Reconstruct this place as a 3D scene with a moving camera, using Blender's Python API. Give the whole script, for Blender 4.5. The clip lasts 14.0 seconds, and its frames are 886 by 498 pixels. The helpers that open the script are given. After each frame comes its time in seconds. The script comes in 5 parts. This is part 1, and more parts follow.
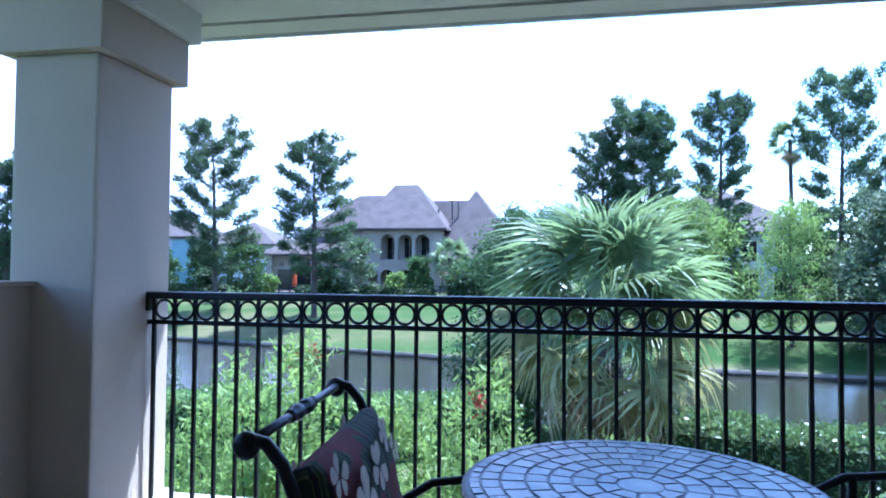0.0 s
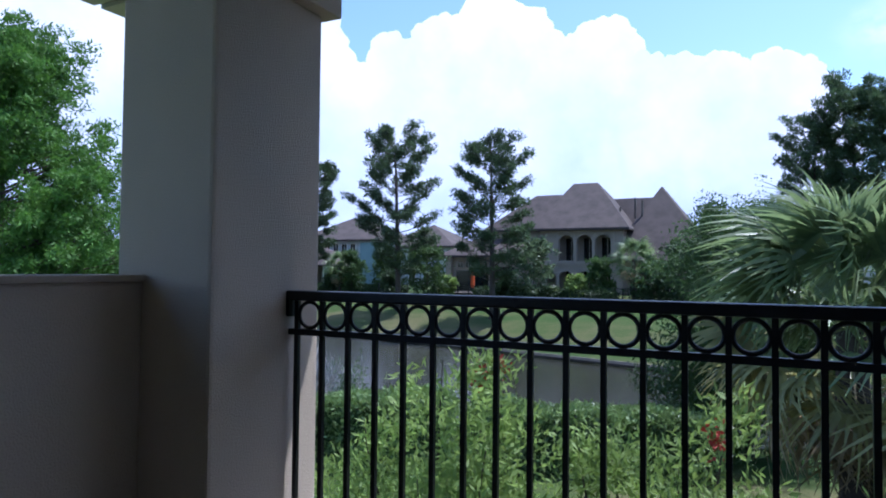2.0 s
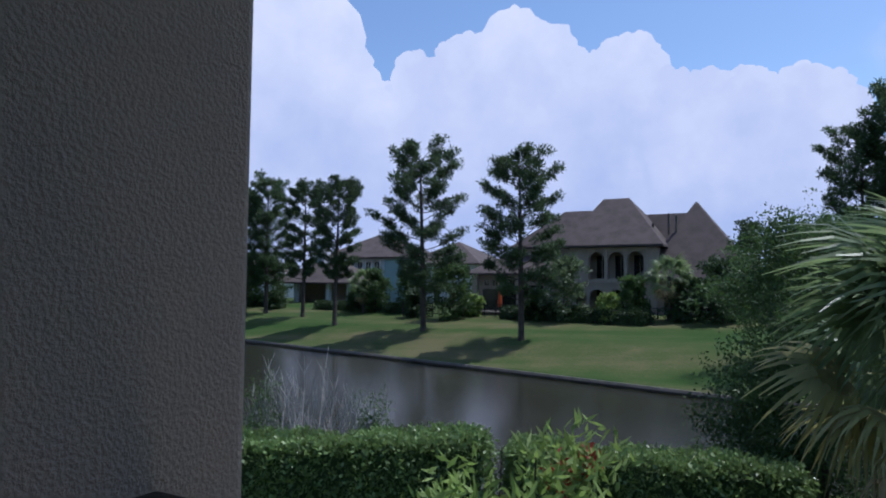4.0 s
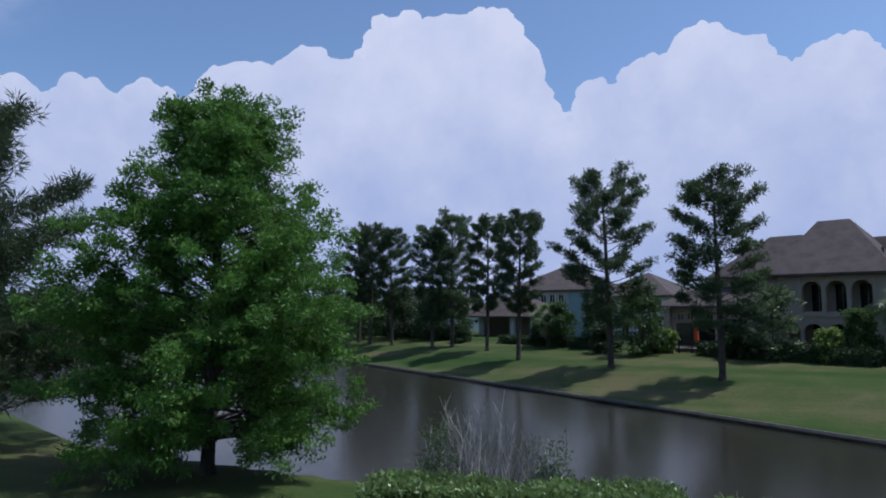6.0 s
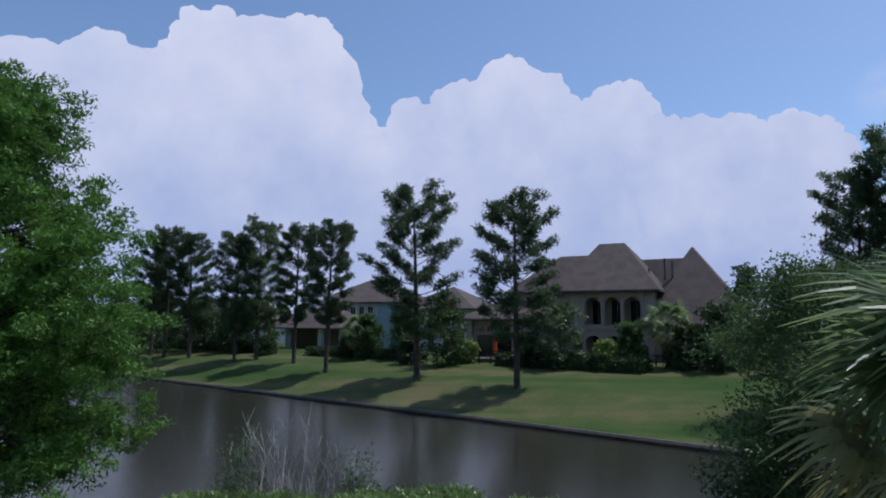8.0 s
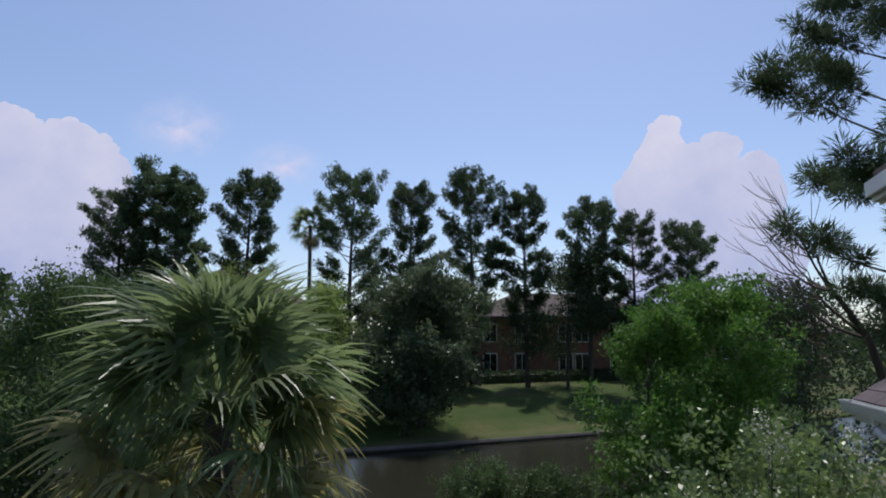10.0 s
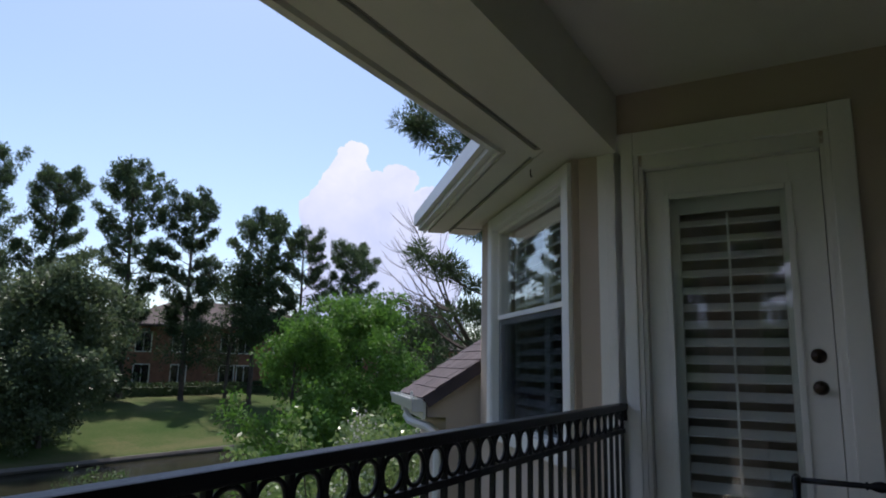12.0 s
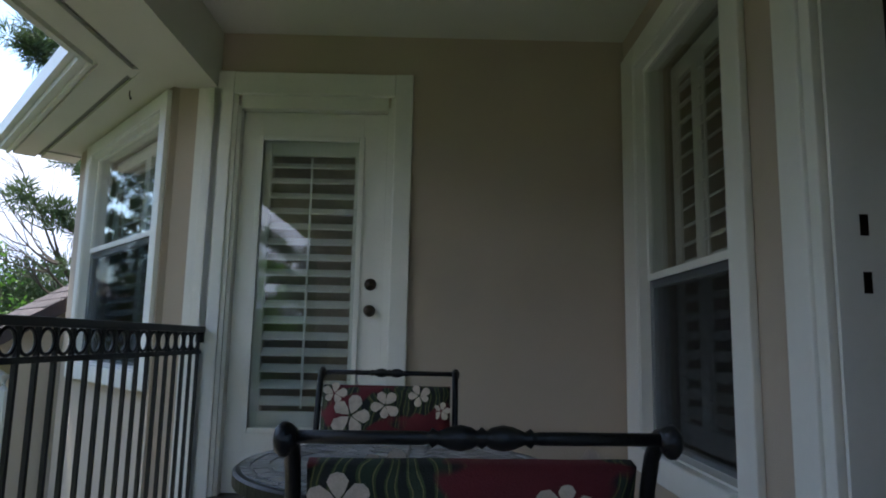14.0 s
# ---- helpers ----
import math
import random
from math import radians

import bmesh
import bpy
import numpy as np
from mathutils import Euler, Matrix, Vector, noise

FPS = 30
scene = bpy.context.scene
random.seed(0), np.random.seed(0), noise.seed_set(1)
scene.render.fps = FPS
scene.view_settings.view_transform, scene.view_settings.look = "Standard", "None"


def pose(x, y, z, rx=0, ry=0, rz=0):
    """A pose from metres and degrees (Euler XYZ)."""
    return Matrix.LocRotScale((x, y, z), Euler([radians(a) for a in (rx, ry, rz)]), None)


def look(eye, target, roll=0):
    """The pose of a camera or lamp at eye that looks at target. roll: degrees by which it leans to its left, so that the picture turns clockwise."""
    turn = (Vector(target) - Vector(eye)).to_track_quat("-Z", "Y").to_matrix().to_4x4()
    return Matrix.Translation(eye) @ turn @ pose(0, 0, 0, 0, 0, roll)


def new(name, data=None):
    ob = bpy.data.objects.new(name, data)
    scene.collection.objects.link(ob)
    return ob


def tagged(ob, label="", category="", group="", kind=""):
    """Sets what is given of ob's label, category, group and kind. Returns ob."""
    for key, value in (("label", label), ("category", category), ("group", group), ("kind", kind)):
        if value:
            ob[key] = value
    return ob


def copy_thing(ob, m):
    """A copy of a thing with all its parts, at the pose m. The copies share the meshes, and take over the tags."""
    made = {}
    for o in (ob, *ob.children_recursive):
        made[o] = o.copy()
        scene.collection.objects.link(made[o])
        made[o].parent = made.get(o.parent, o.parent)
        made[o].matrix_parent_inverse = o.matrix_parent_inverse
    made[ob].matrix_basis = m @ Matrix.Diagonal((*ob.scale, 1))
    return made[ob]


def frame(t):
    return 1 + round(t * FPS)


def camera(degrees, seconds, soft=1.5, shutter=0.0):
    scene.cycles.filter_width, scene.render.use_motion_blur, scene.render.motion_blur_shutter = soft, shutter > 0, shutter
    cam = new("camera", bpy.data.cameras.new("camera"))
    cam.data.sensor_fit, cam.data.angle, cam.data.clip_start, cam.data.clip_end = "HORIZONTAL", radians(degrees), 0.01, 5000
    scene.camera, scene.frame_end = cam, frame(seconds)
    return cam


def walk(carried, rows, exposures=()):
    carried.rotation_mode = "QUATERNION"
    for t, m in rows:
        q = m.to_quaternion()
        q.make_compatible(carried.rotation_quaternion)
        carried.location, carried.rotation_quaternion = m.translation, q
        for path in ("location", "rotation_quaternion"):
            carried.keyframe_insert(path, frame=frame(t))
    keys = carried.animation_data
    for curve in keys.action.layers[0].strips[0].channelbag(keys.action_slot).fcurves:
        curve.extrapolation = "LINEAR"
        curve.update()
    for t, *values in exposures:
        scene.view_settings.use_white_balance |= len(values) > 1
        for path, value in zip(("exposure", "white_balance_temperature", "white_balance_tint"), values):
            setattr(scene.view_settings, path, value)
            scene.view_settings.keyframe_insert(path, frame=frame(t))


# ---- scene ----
cam = camera(68.5, 14.0, soft=1.9)
PATH = [
    (0.0, pose(-2.062, -2.631, 1.164, 91.69, -0.46, 10.52)),
    (0.5, pose(-2.179, -2.331, 1.185, 91.66, -0.40, 13.69)),
    (1.0, pose(-2.303, -2.083, 1.203, 91.69, -0.38, 15.65)),
    (1.5, pose(-2.419, -1.875, 1.156, 91.62, -0.38, 20.64)),
    (2.0, pose(-2.492, -1.722, 1.127, 91.71, -0.53, 25.94)),
    (2.5, pose(-2.668, -1.563, 1.125, 91.89, -0.48, 27.43)),
    (5.0, pose(-3.497, 0.060, 1.362, 95.20, -0.27, 30.06)),
    (5.5, pose(-3.486, 0.076, 1.377, 95.69, -0.23, 39.01)),
    (6.0, pose(-3.481, 0.171, 1.408, 95.89, -0.33, 44.27)),
    (6.5, pose(-3.470, 0.214, 1.428, 96.05, -0.43, 46.40)),
    (7.0, pose(-3.461, 0.243, 1.428, 96.28, -0.47, 45.47)),
    (7.5, pose(-3.489, 0.222, 1.407, 96.53, -0.56, 37.77)),
    (8.0, pose(-3.563, 0.188, 1.380, 97.06, -0.55, 27.61)),
    (8.5, pose(-3.660, 0.160, 1.373, 97.72, -0.61, 13.10)),
    (9.0, pose(-3.875, 0.132, 1.391, 98.06, -0.19, -5.24)),
    (11.5, pose(-3.344, -0.715, 1.272, 99.87, -0.97, -53.54)),
    (12.0, pose(-3.453, -0.911, 1.230, 100.02, -1.12, -59.95)),
    (12.5, pose(-3.458, -1.017, 1.204, 100.01, -1.27, -70.38)),
    (13.0, pose(-3.490, -1.092, 1.157, 99.87, -1.22, -80.26)),
    (13.5, pose(-3.511, -1.162, 1.090, 99.79, -1.24, -86.13)),
    (14.0, pose(-3.550, -1.262, 1.000, 98.04, -1.18, -90.55)),
]
EXPOSURES = [(0.0, 2.22, 4550.0, 13.0), (0.8, 1.65, 4800.0, 12.0), (1.6, 0.95, 5150.0, 14.0), (2.7, 0.45, 5350.0, 14.0), (5.0, -0.28, 5650.0, 12.0), (7.5, -0.28, 5700.0, 12.0), (9.2, -0.28, 6100.0, 14.0), (11.3, 0.08, 6350.0, 18.0), (12.5, 0.5, 6300.0, 12.0), (14.0, 1.3, 6350.0, 7.0)]
walk(cam, PATH, EXPOSURES)

# ---- light ----
SUN_EL, SUN_AZ = 65.0, 42.0  # degrees above the horizon, degrees clockwise from +y
world = bpy.data.worlds.new("world")
scene.world = world
world.use_nodes = True
wn = world.node_tree.nodes
sky = wn.new("ShaderNodeTexSky")
sky.sky_type, sky.sun_disc = "NISHITA", False
sky.sun_elevation, sky.sun_rotation = radians(SUN_EL), radians(SUN_AZ)
sky.altitude, sky.air_density, sky.dust_density, sky.ozone_density = 0, 1.0, 1.0, 2.2
wn["Background"].inputs[1].default_value = 0.15
world.node_tree.links.new(sky.outputs[0], wn["Background"].inputs[0])
sun = new("sun", bpy.data.lights.new("sun", "SUN"))
sun.data.energy, sun.data.angle, sun.data.color = 3.9, radians(0.5), (1.0, 0.95, 0.87)
se, sa = radians(SUN_EL), radians(SUN_AZ)
sun.matrix_world = look((0, 0, 0), (-math.sin(sa) * math.cos(se), -math.cos(sa) * math.cos(se), -math.sin(se)))

# ---- materials ----
def material(name, colour, rough=0.7, scale=6.0, vary=0.15, bump=0.15, metal=0.0, fine=60.0, random_vary=0.0, bump_scale=None, second=None):
    """A surface with broad stains, fine grain and a little relief."""
    m = bpy.data.materials.new(name)
    m.use_nodes = True
    n, l = m.node_tree.nodes, m.node_tree.links
    b = n["Principled BSDF"]
    b.inputs["Roughness"].default_value, b.inputs["Metallic"].default_value = rough, metal
    tc = n.new("ShaderNodeTexCoord")
    broad, grain = n.new("ShaderNodeTexNoise"), n.new("ShaderNodeTexNoise")
    broad.inputs["Scale"].default_value, broad.inputs["Detail"].default_value = scale, 5
    grain.inputs["Scale"].default_value, grain.inputs["Detail"].default_value = fine, 3
    for t in (broad, grain):
        l.new(tc.outputs["Object"], t.inputs["Vector"])
    mix = n.new("ShaderNodeMix")
    mix.data_type = "RGBA"
    dark = second if second else tuple(c * (1 - 2 * vary) for c in colour)
    mix.inputs["A"].default_value = (*dark, 1)
    mix.inputs["B"].default_value = (*colour, 1)
    ramp = n.new("ShaderNodeMapRange")
    ramp.inputs["From Min"].default_value, ramp.inputs["From Max"].default_value = 0.3, 0.62
    add = n.new("ShaderNodeMath")
    add.operation = "MULTIPLY_ADD"
    add.inputs[1].default_value = 0.35
    l.new(grain.outputs["Fac"], add.inputs[0])
    l.new(broad.outputs["Fac"], add.inputs[2])
    sub = n.new("ShaderNodeMath")
    sub.operation = "SUBTRACT"
    sub.inputs[1].default_value = 0.17
    l.new(add.outputs[0], sub.inputs[0])
    l.new(sub.outputs[0], ramp.inputs["Value"])
    l.new(ramp.outputs[0], mix.inputs["Factor"])
    out = mix.outputs["Result"]
    if random_vary:
        info = n.new("ShaderNodeObjectInfo")
        geo = n.new("ShaderNodeNewGeometry")
        s = n.new("ShaderNodeMath")
        s.operation = "ADD"
        l.new(info.outputs["Random"], s.inputs[0])
        l.new(geo.outputs["Random Per Island"], s.inputs[1])
        r = n.new("ShaderNodeMapRange")
        r.inputs["From Max"].default_value = 2.0
        r.inputs["To Min"].default_value, r.inputs["To Max"].default_value = 1 - random_vary, 1 + random_vary
        l.new(s.outputs[0], r.inputs["Value"])
        hsv = n.new("ShaderNodeHueSaturation")
        l.new(out, hsv.inputs["Color"])
        l.new(r.outputs[0], hsv.inputs["Value"])
        out = hsv.outputs["Color"]
    l.new(out, b.inputs["Base Color"])
    if bump:
        bp = n.new("ShaderNodeBump")
        bp.inputs["Strength"].default_value, bp.inputs["Distance"].default_value = bump, 0.01
        l.new(grain.outputs["Fac"], bp.inputs["Height"])
        l.new(bp.outputs[0], b.inputs["Normal"])
    return m


def leaf_material(name, colour, vary=0.35, translucent=0.35, rough=0.62):
    m = material(name, colour, rough, 1.5, 0.18, 0.0, 0.0, 8.0, vary)
    n, l = m.node_tree.nodes, m.node_tree.links
    b, o = n["Principled BSDF"], n["Material Output"]
    src = b.inputs["Base Color"].links[0].from_socket
    tr = n.new("ShaderNodeBsdfTranslucent")
    l.new(src, tr.inputs["Color"])
    mx = n.new("ShaderNodeMixShader")
    mx.inputs[0].default_value = translucent
    l.new(b.outputs[0], mx.inputs[1])
    l.new(tr.outputs[0], mx.inputs[2])
    l.new(mx.outputs[0], o.inputs["Surface"])
    return m


STUCCO = material("stucco", (0.50, 0.42, 0.33), 0.9, 1.2, 0.05, 0.5, fine=180)
TRIM = material("trim_paint", (0.74, 0.73, 0.67), 0.45, 2.0, 0.03, 0.05, fine=40)
CEIL = material("ceiling_paint", (0.66, 0.65, 0.57), 0.8, 2.0, 0.03, 0.1, fine=90)
DARK_TRIM = material("shadow_gap", (0.20, 0.20, 0.17), 0.7, 2.0, 0.05, 0.1)
SHUTTER = material("shutter_paint", (0.72, 0.72, 0.68), 0.4, 3.0, 0.03, 0.05)
IRON = material("black_iron", (0.014, 0.014, 0.016), 0.42, 8.0, 0.2, 0.15, 0.4, fine=120)
BRONZE = material("dark_bronze", (0.06, 0.045, 0.035), 0.35, 12.0, 0.2, 0.1, 0.9)
FLOOR = material("floor_concrete", (0.37, 0.33, 0.28), 0.7, 2.0, 0.08, 0.2, fine=80)
ROOM = material("room_paint", (0.30, 0.26, 0.22), 0.8, 2.0, 0.05, 0.05)
ROOM_FLOOR = material("room_carpet", (0.20, 0.17, 0.14), 0.95, 4.0, 0.1, 0.3)
MULCH = material("bed_mulch", (0.055, 0.040, 0.030), 0.95, 3.0, 0.2, 0.7, fine=20)
BARK = material("bark", (0.075, 0.058, 0.045), 0.9, 2.0, 0.25, 0.6, fine=25)
PALE_BARK = material("pale_bark", (0.40, 0.37, 0.34), 0.85, 4.0, 0.15, 0.4, fine=30)
PINE = leaf_material("pine_needles", (0.075, 0.118, 0.048), 0.45, 0.45)
CYPRESS = leaf_material("cypress_leaves", (0.095, 0.205, 0.030), 0.45, 0.42)
LEAF = leaf_material("broad_leaves", (0.085, 0.145, 0.042), 0.4, 0.45)
LIGHT_LEAF = leaf_material("light_leaves", (0.235, 0.325, 0.08), 0.45, 0.48)
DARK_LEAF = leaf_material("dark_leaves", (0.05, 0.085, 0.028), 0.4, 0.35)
GLOSSY_LEAF = leaf_material("glossy_leaves", (0.17, 0.245, 0.08), 0.45, 0.4, 0.35)
GREY_LEAF = leaf_material("grey_green_leaves", (0.135, 0.185, 0.085), 0.4, 0.45, 0.5)
VARIEGATED = leaf_material("variegated_leaves", (0.34, 0.42, 0.20), 0.45, 0.4)
PALM_LEAF = leaf_material("palm_leaves", (0.215, 0.285, 0.12), 0.5, 0.5, 0.38)
PALM_YELLOW = leaf_material("yellowing_palm_leaves", (0.37, 0.35, 0.13), 0.4, 0.45, 0.45)
PALM_DEAD = leaf_material("dry_palm_leaves", (0.40, 0.31, 0.18), 0.35, 0.4, 0.7)
BLOSSOM = leaf_material("white_blossom", (0.62, 0.60, 0.54), 0.2, 0.4, 0.7)
RED_BLOSSOM = leaf_material("red_blossom", (0.45, 0.06, 0.04), 0.2, 0.3, 0.7)
ROOF = material("roof_shingle", (0.085, 0.064, 0.058), 0.9, 1.2, 0.18, 0.5, fine=9)
WALL = material("house_stucco", (0.36, 0.29, 0.23), 0.9, 0.7, 0.06, 0.2, fine=30)
WALL_WHITE = material("white_siding", (0.55, 0.57, 0.57), 0.8, 0.7, 0.05, 0.1, fine=30)
WALL_TEAL = material("teal_siding", (0.27, 0.38, 0.38), 0.8, 0.7, 0.05, 0.1, fine=30)
WALL_BRICK = material("orange_brick", (0.30, 0.15, 0.10), 0.9, 2.0, 0.15, 0.3, fine=12)
STONE = material("edging_stone", (0.13, 0.11, 0.09), 0.85, 2.0, 0.15, 0.4, fine=20)
DARK_GLASS = material("dark_window", (0.012, 0.014, 0.017), 0.12, 1.0, 0.1, 0.0)
ORANGE = material("orange_canvas", (0.60, 0.10, 0.02), 0.8, 5.0, 0.1, 0.1)
GUTTER = material("gutter_paint", (0.68, 0.68, 0.64), 0.35, 3.0, 0.04, 0.05)
SHINGLE = material("near_shingle", (0.072, 0.056, 0.060), 0.9, 6.0, 0.15, 0.6, fine=110, random_vary=0.35)
TILE = material("mosaic_tile", (0.30, 0.30, 0.31), 0.25, 14.0, 0.12, 0.1, random_vary=0.45)
GROUT = material("mosaic_grout", (0.13, 0.12, 0.12), 0.8, 20.0, 0.1, 0.3)


def lawn_material():
    """Mown grass: bands of rich and dry green along the shore, blotches and blade grain."""
    m = bpy.data.materials.new("lawn")
    m.use_nodes = True
    n, l = m.node_tree.nodes, m.node_tree.links
    b, tc = n["Principled BSDF"], n.new("ShaderNodeTexCoord")
    b.inputs["Roughness"].default_value = 0.95
    b.inputs["Specular IOR Level"].default_value = 0.15
    total = None
    for scale, stretch, weight, detail in ((1.0, (0.035, 0.30, 0.3), 0.55, 3), (0.45, (1, 1, 1), 0.28, 5), (7.0, (1, 1, 1), 0.17, 4)):
        mp, ns, mu = n.new("ShaderNodeMapping"), n.new("ShaderNodeTexNoise"), n.new("ShaderNodeMath")
        mp.inputs["Scale"].default_value = stretch
        mp.inputs["Rotation"].default_value = (0, 0, 0.22)
        ns.inputs["Scale"].default_value, ns.inputs["Detail"].default_value = scale, detail
        mu.operation, mu.inputs[1].default_value = "MULTIPLY", weight
        l.new(tc.outputs["Object"], mp.inputs["Vector"])
        l.new(mp.outputs[0], ns.inputs["Vector"])
        l.new(ns.outputs["Fac"], mu.inputs[0])
        if total is None:
            total = mu.outputs[0]
        else:
            ad = n.new("ShaderNodeMath")
            l.new(total, ad.inputs[0])
            l.new(mu.outputs[0], ad.inputs[1])
            total = ad.outputs[0]
    ramp = n.new("ShaderNodeValToRGB")
    e = ramp.color_ramp.elements
    e[0].position, e[0].color = 0.38, (0.026, 0.060, 0.010, 1)
    e[1].position, e[1].color = 0.62, (0.108, 0.100, 0.045, 1)
    x = e.new(0.5)
    x.color = (0.052, 0.076, 0.020, 1)
    l.new(total, ramp.inputs[0])
    l.new(ramp.outputs[0], b.inputs["Base Color"])
    bp = n.new("ShaderNodeBump")
    bp.inputs["Strength"].default_value, bp.inputs["Distance"].default_value = 0.8, 0.03
    l.new(ns.outputs["Fac"], bp.inputs["Height"])
    l.new(bp.outputs[0], b.inputs["Normal"])
    return m


def water_material():
    m = bpy.data.materials.new("lake_water")
    m.use_nodes = True
    n, l = m.node_tree.nodes, m.node_tree.links
    b = n["Principled BSDF"]
    b.inputs["Base Color"].default_value = (0.022, 0.022, 0.014, 1)
    b.inputs["Roughness"].default_value = 0.2
    b.inputs["IOR"].default_value = 1.33
    tc, mp = n.new("ShaderNodeTexCoord"), n.new("ShaderNodeMapping")
    mp.inputs["Scale"].default_value = (0.5, 1.0, 1.0)
    l.new(tc.outputs["Object"], mp.inputs["Vector"])
    a, c = n.new("ShaderNodeTexNoise"), n.new("ShaderNodeTexNoise")
    a.inputs["Scale"].default_value, c.inputs["Scale"].default_value = 0.7, 5.0
    a.inputs["Detail"].default_value = 4
    for t in (a, c):
        l.new(mp.outputs[0], t.inputs["Vector"])
    ad = n.new("ShaderNodeMath")
    ad.operation = "MULTIPLY_ADD"
    ad.inputs[1].default_value = 0.25
    l.new(c.outputs["Fac"], ad.inputs[0])
    l.new(a.outputs["Fac"], ad.inputs[2])
    bp = n.new("ShaderNodeBump")
    bp.inputs["Strength"].default_value, bp.inputs["Distance"].default_value = 0.06, 0.05
    l.new(ad.outputs[0], bp.inputs["Height"])
    l.new(bp.outputs[0], b.inputs["Normal"])
    return m


def glass_material(name, tint=(1, 1, 1), gloss=1.0):
    m = bpy.data.materials.new(name)
    m.use_nodes = True
    n, l = m.node_tree.nodes, m.node_tree.links
    n.remove(n["Principled BSDF"])
    tr, gl, mx, fr = n.new("ShaderNodeBsdfTransparent"), n.new("ShaderNodeBsdfGlossy"), n.new("ShaderNodeMixShader"), n.new("ShaderNodeLayerWeight")
    tr.inputs[0].default_value = (*tint, 1)
    gl.inputs["Roughness"].default_value = 0.01
    fr.inputs[0].default_value = 0.5
    pw, ma = n.new("ShaderNodeMath"), n.new("ShaderNodeMath")
    pw.operation, ma.operation = "POWER", "MULTIPLY_ADD"
    pw.inputs[1].default_value, ma.inputs[1].default_value, ma.inputs[2].default_value = 4.5, 0.9, 0.085
    l.new(fr.outputs["Facing"], pw.inputs[0])
    l.new(pw.outputs[0], ma.inputs[0])
    mu = n.new("ShaderNodeMath")
    mu.operation, mu.use_clamp = "MULTIPLY", True
    mu.inputs[1].default_value = gloss
    l.new(ma.outputs[0], mu.inputs[0])
    l.new(mu.outputs[0], mx.inputs[0])
    l.new(tr.outputs[0], mx.inputs[1])
    l.new(gl.outputs[0], mx.inputs[2])
    l.new(mx.outputs[0], n["Material Output"].inputs["Surface"])
    return m


def cushion_material():
    """Dark tropical print: deep red ground, green and black fronds."""
    m = material("tropical_fabric", (0.13, 0.012, 0.018), 0.85, 8.0, 0.15, 0.4, fine=300)
    n, l = m.node_tree.nodes, m.node_tree.links
    b = n["Principled BSDF"]
    src = b.inputs["Base Color"].links[0].from_socket
    tc = n.new("ShaderNodeTexCoord")
    big, wave = n.new("ShaderNodeTexNoise"), n.new("ShaderNodeTexWave")
    big.inputs["Scale"].default_value = 7.0
    wave.inputs["Scale"].default_value, wave.inputs["Distortion"].default_value, wave.inputs["Detail"].default_value = 9.0, 9.0, 1.0
    l.new(tc.outputs["Object"], big.inputs["Vector"])
    l.new(tc.outputs["Object"], wave.inputs["Vector"])
    r1 = n.new("ShaderNodeValToRGB")
    r1.color_ramp.interpolation = "CONSTANT"
    e = r1.color_ramp.elements
    e[0].color, e[1].color, e[1].position = (0.010, 0.012, 0.010, 1), (0.045, 0.065, 0.022, 1), 0.35
    x = e.new(0.62)
    x.color = (0.16, 0.15, 0.06, 1)
    x = e.new(0.75)
    x.color = (0.02, 0.035, 0.018, 1)
    l.new(wave.outputs["Fac"], r1.inputs[0])
    mask = n.new("ShaderNodeMapRange")
    mask.inputs["From Min"].default_value, mask.inputs["From Max"].default_value = 0.48, 0.52
    l.new(big.outputs["Fac"], mask.inputs["Value"])
    mx = n.new("ShaderNodeMix")
    mx.data_type = "RGBA"
    l.new(mask.outputs[0], mx.inputs["Factor"])
    l.new(src, mx.inputs["A"])
    l.new(r1.outputs[0], mx.inputs["B"])
    l.new(mx.outputs["Result"], b.inputs["Base Color"])
    return m


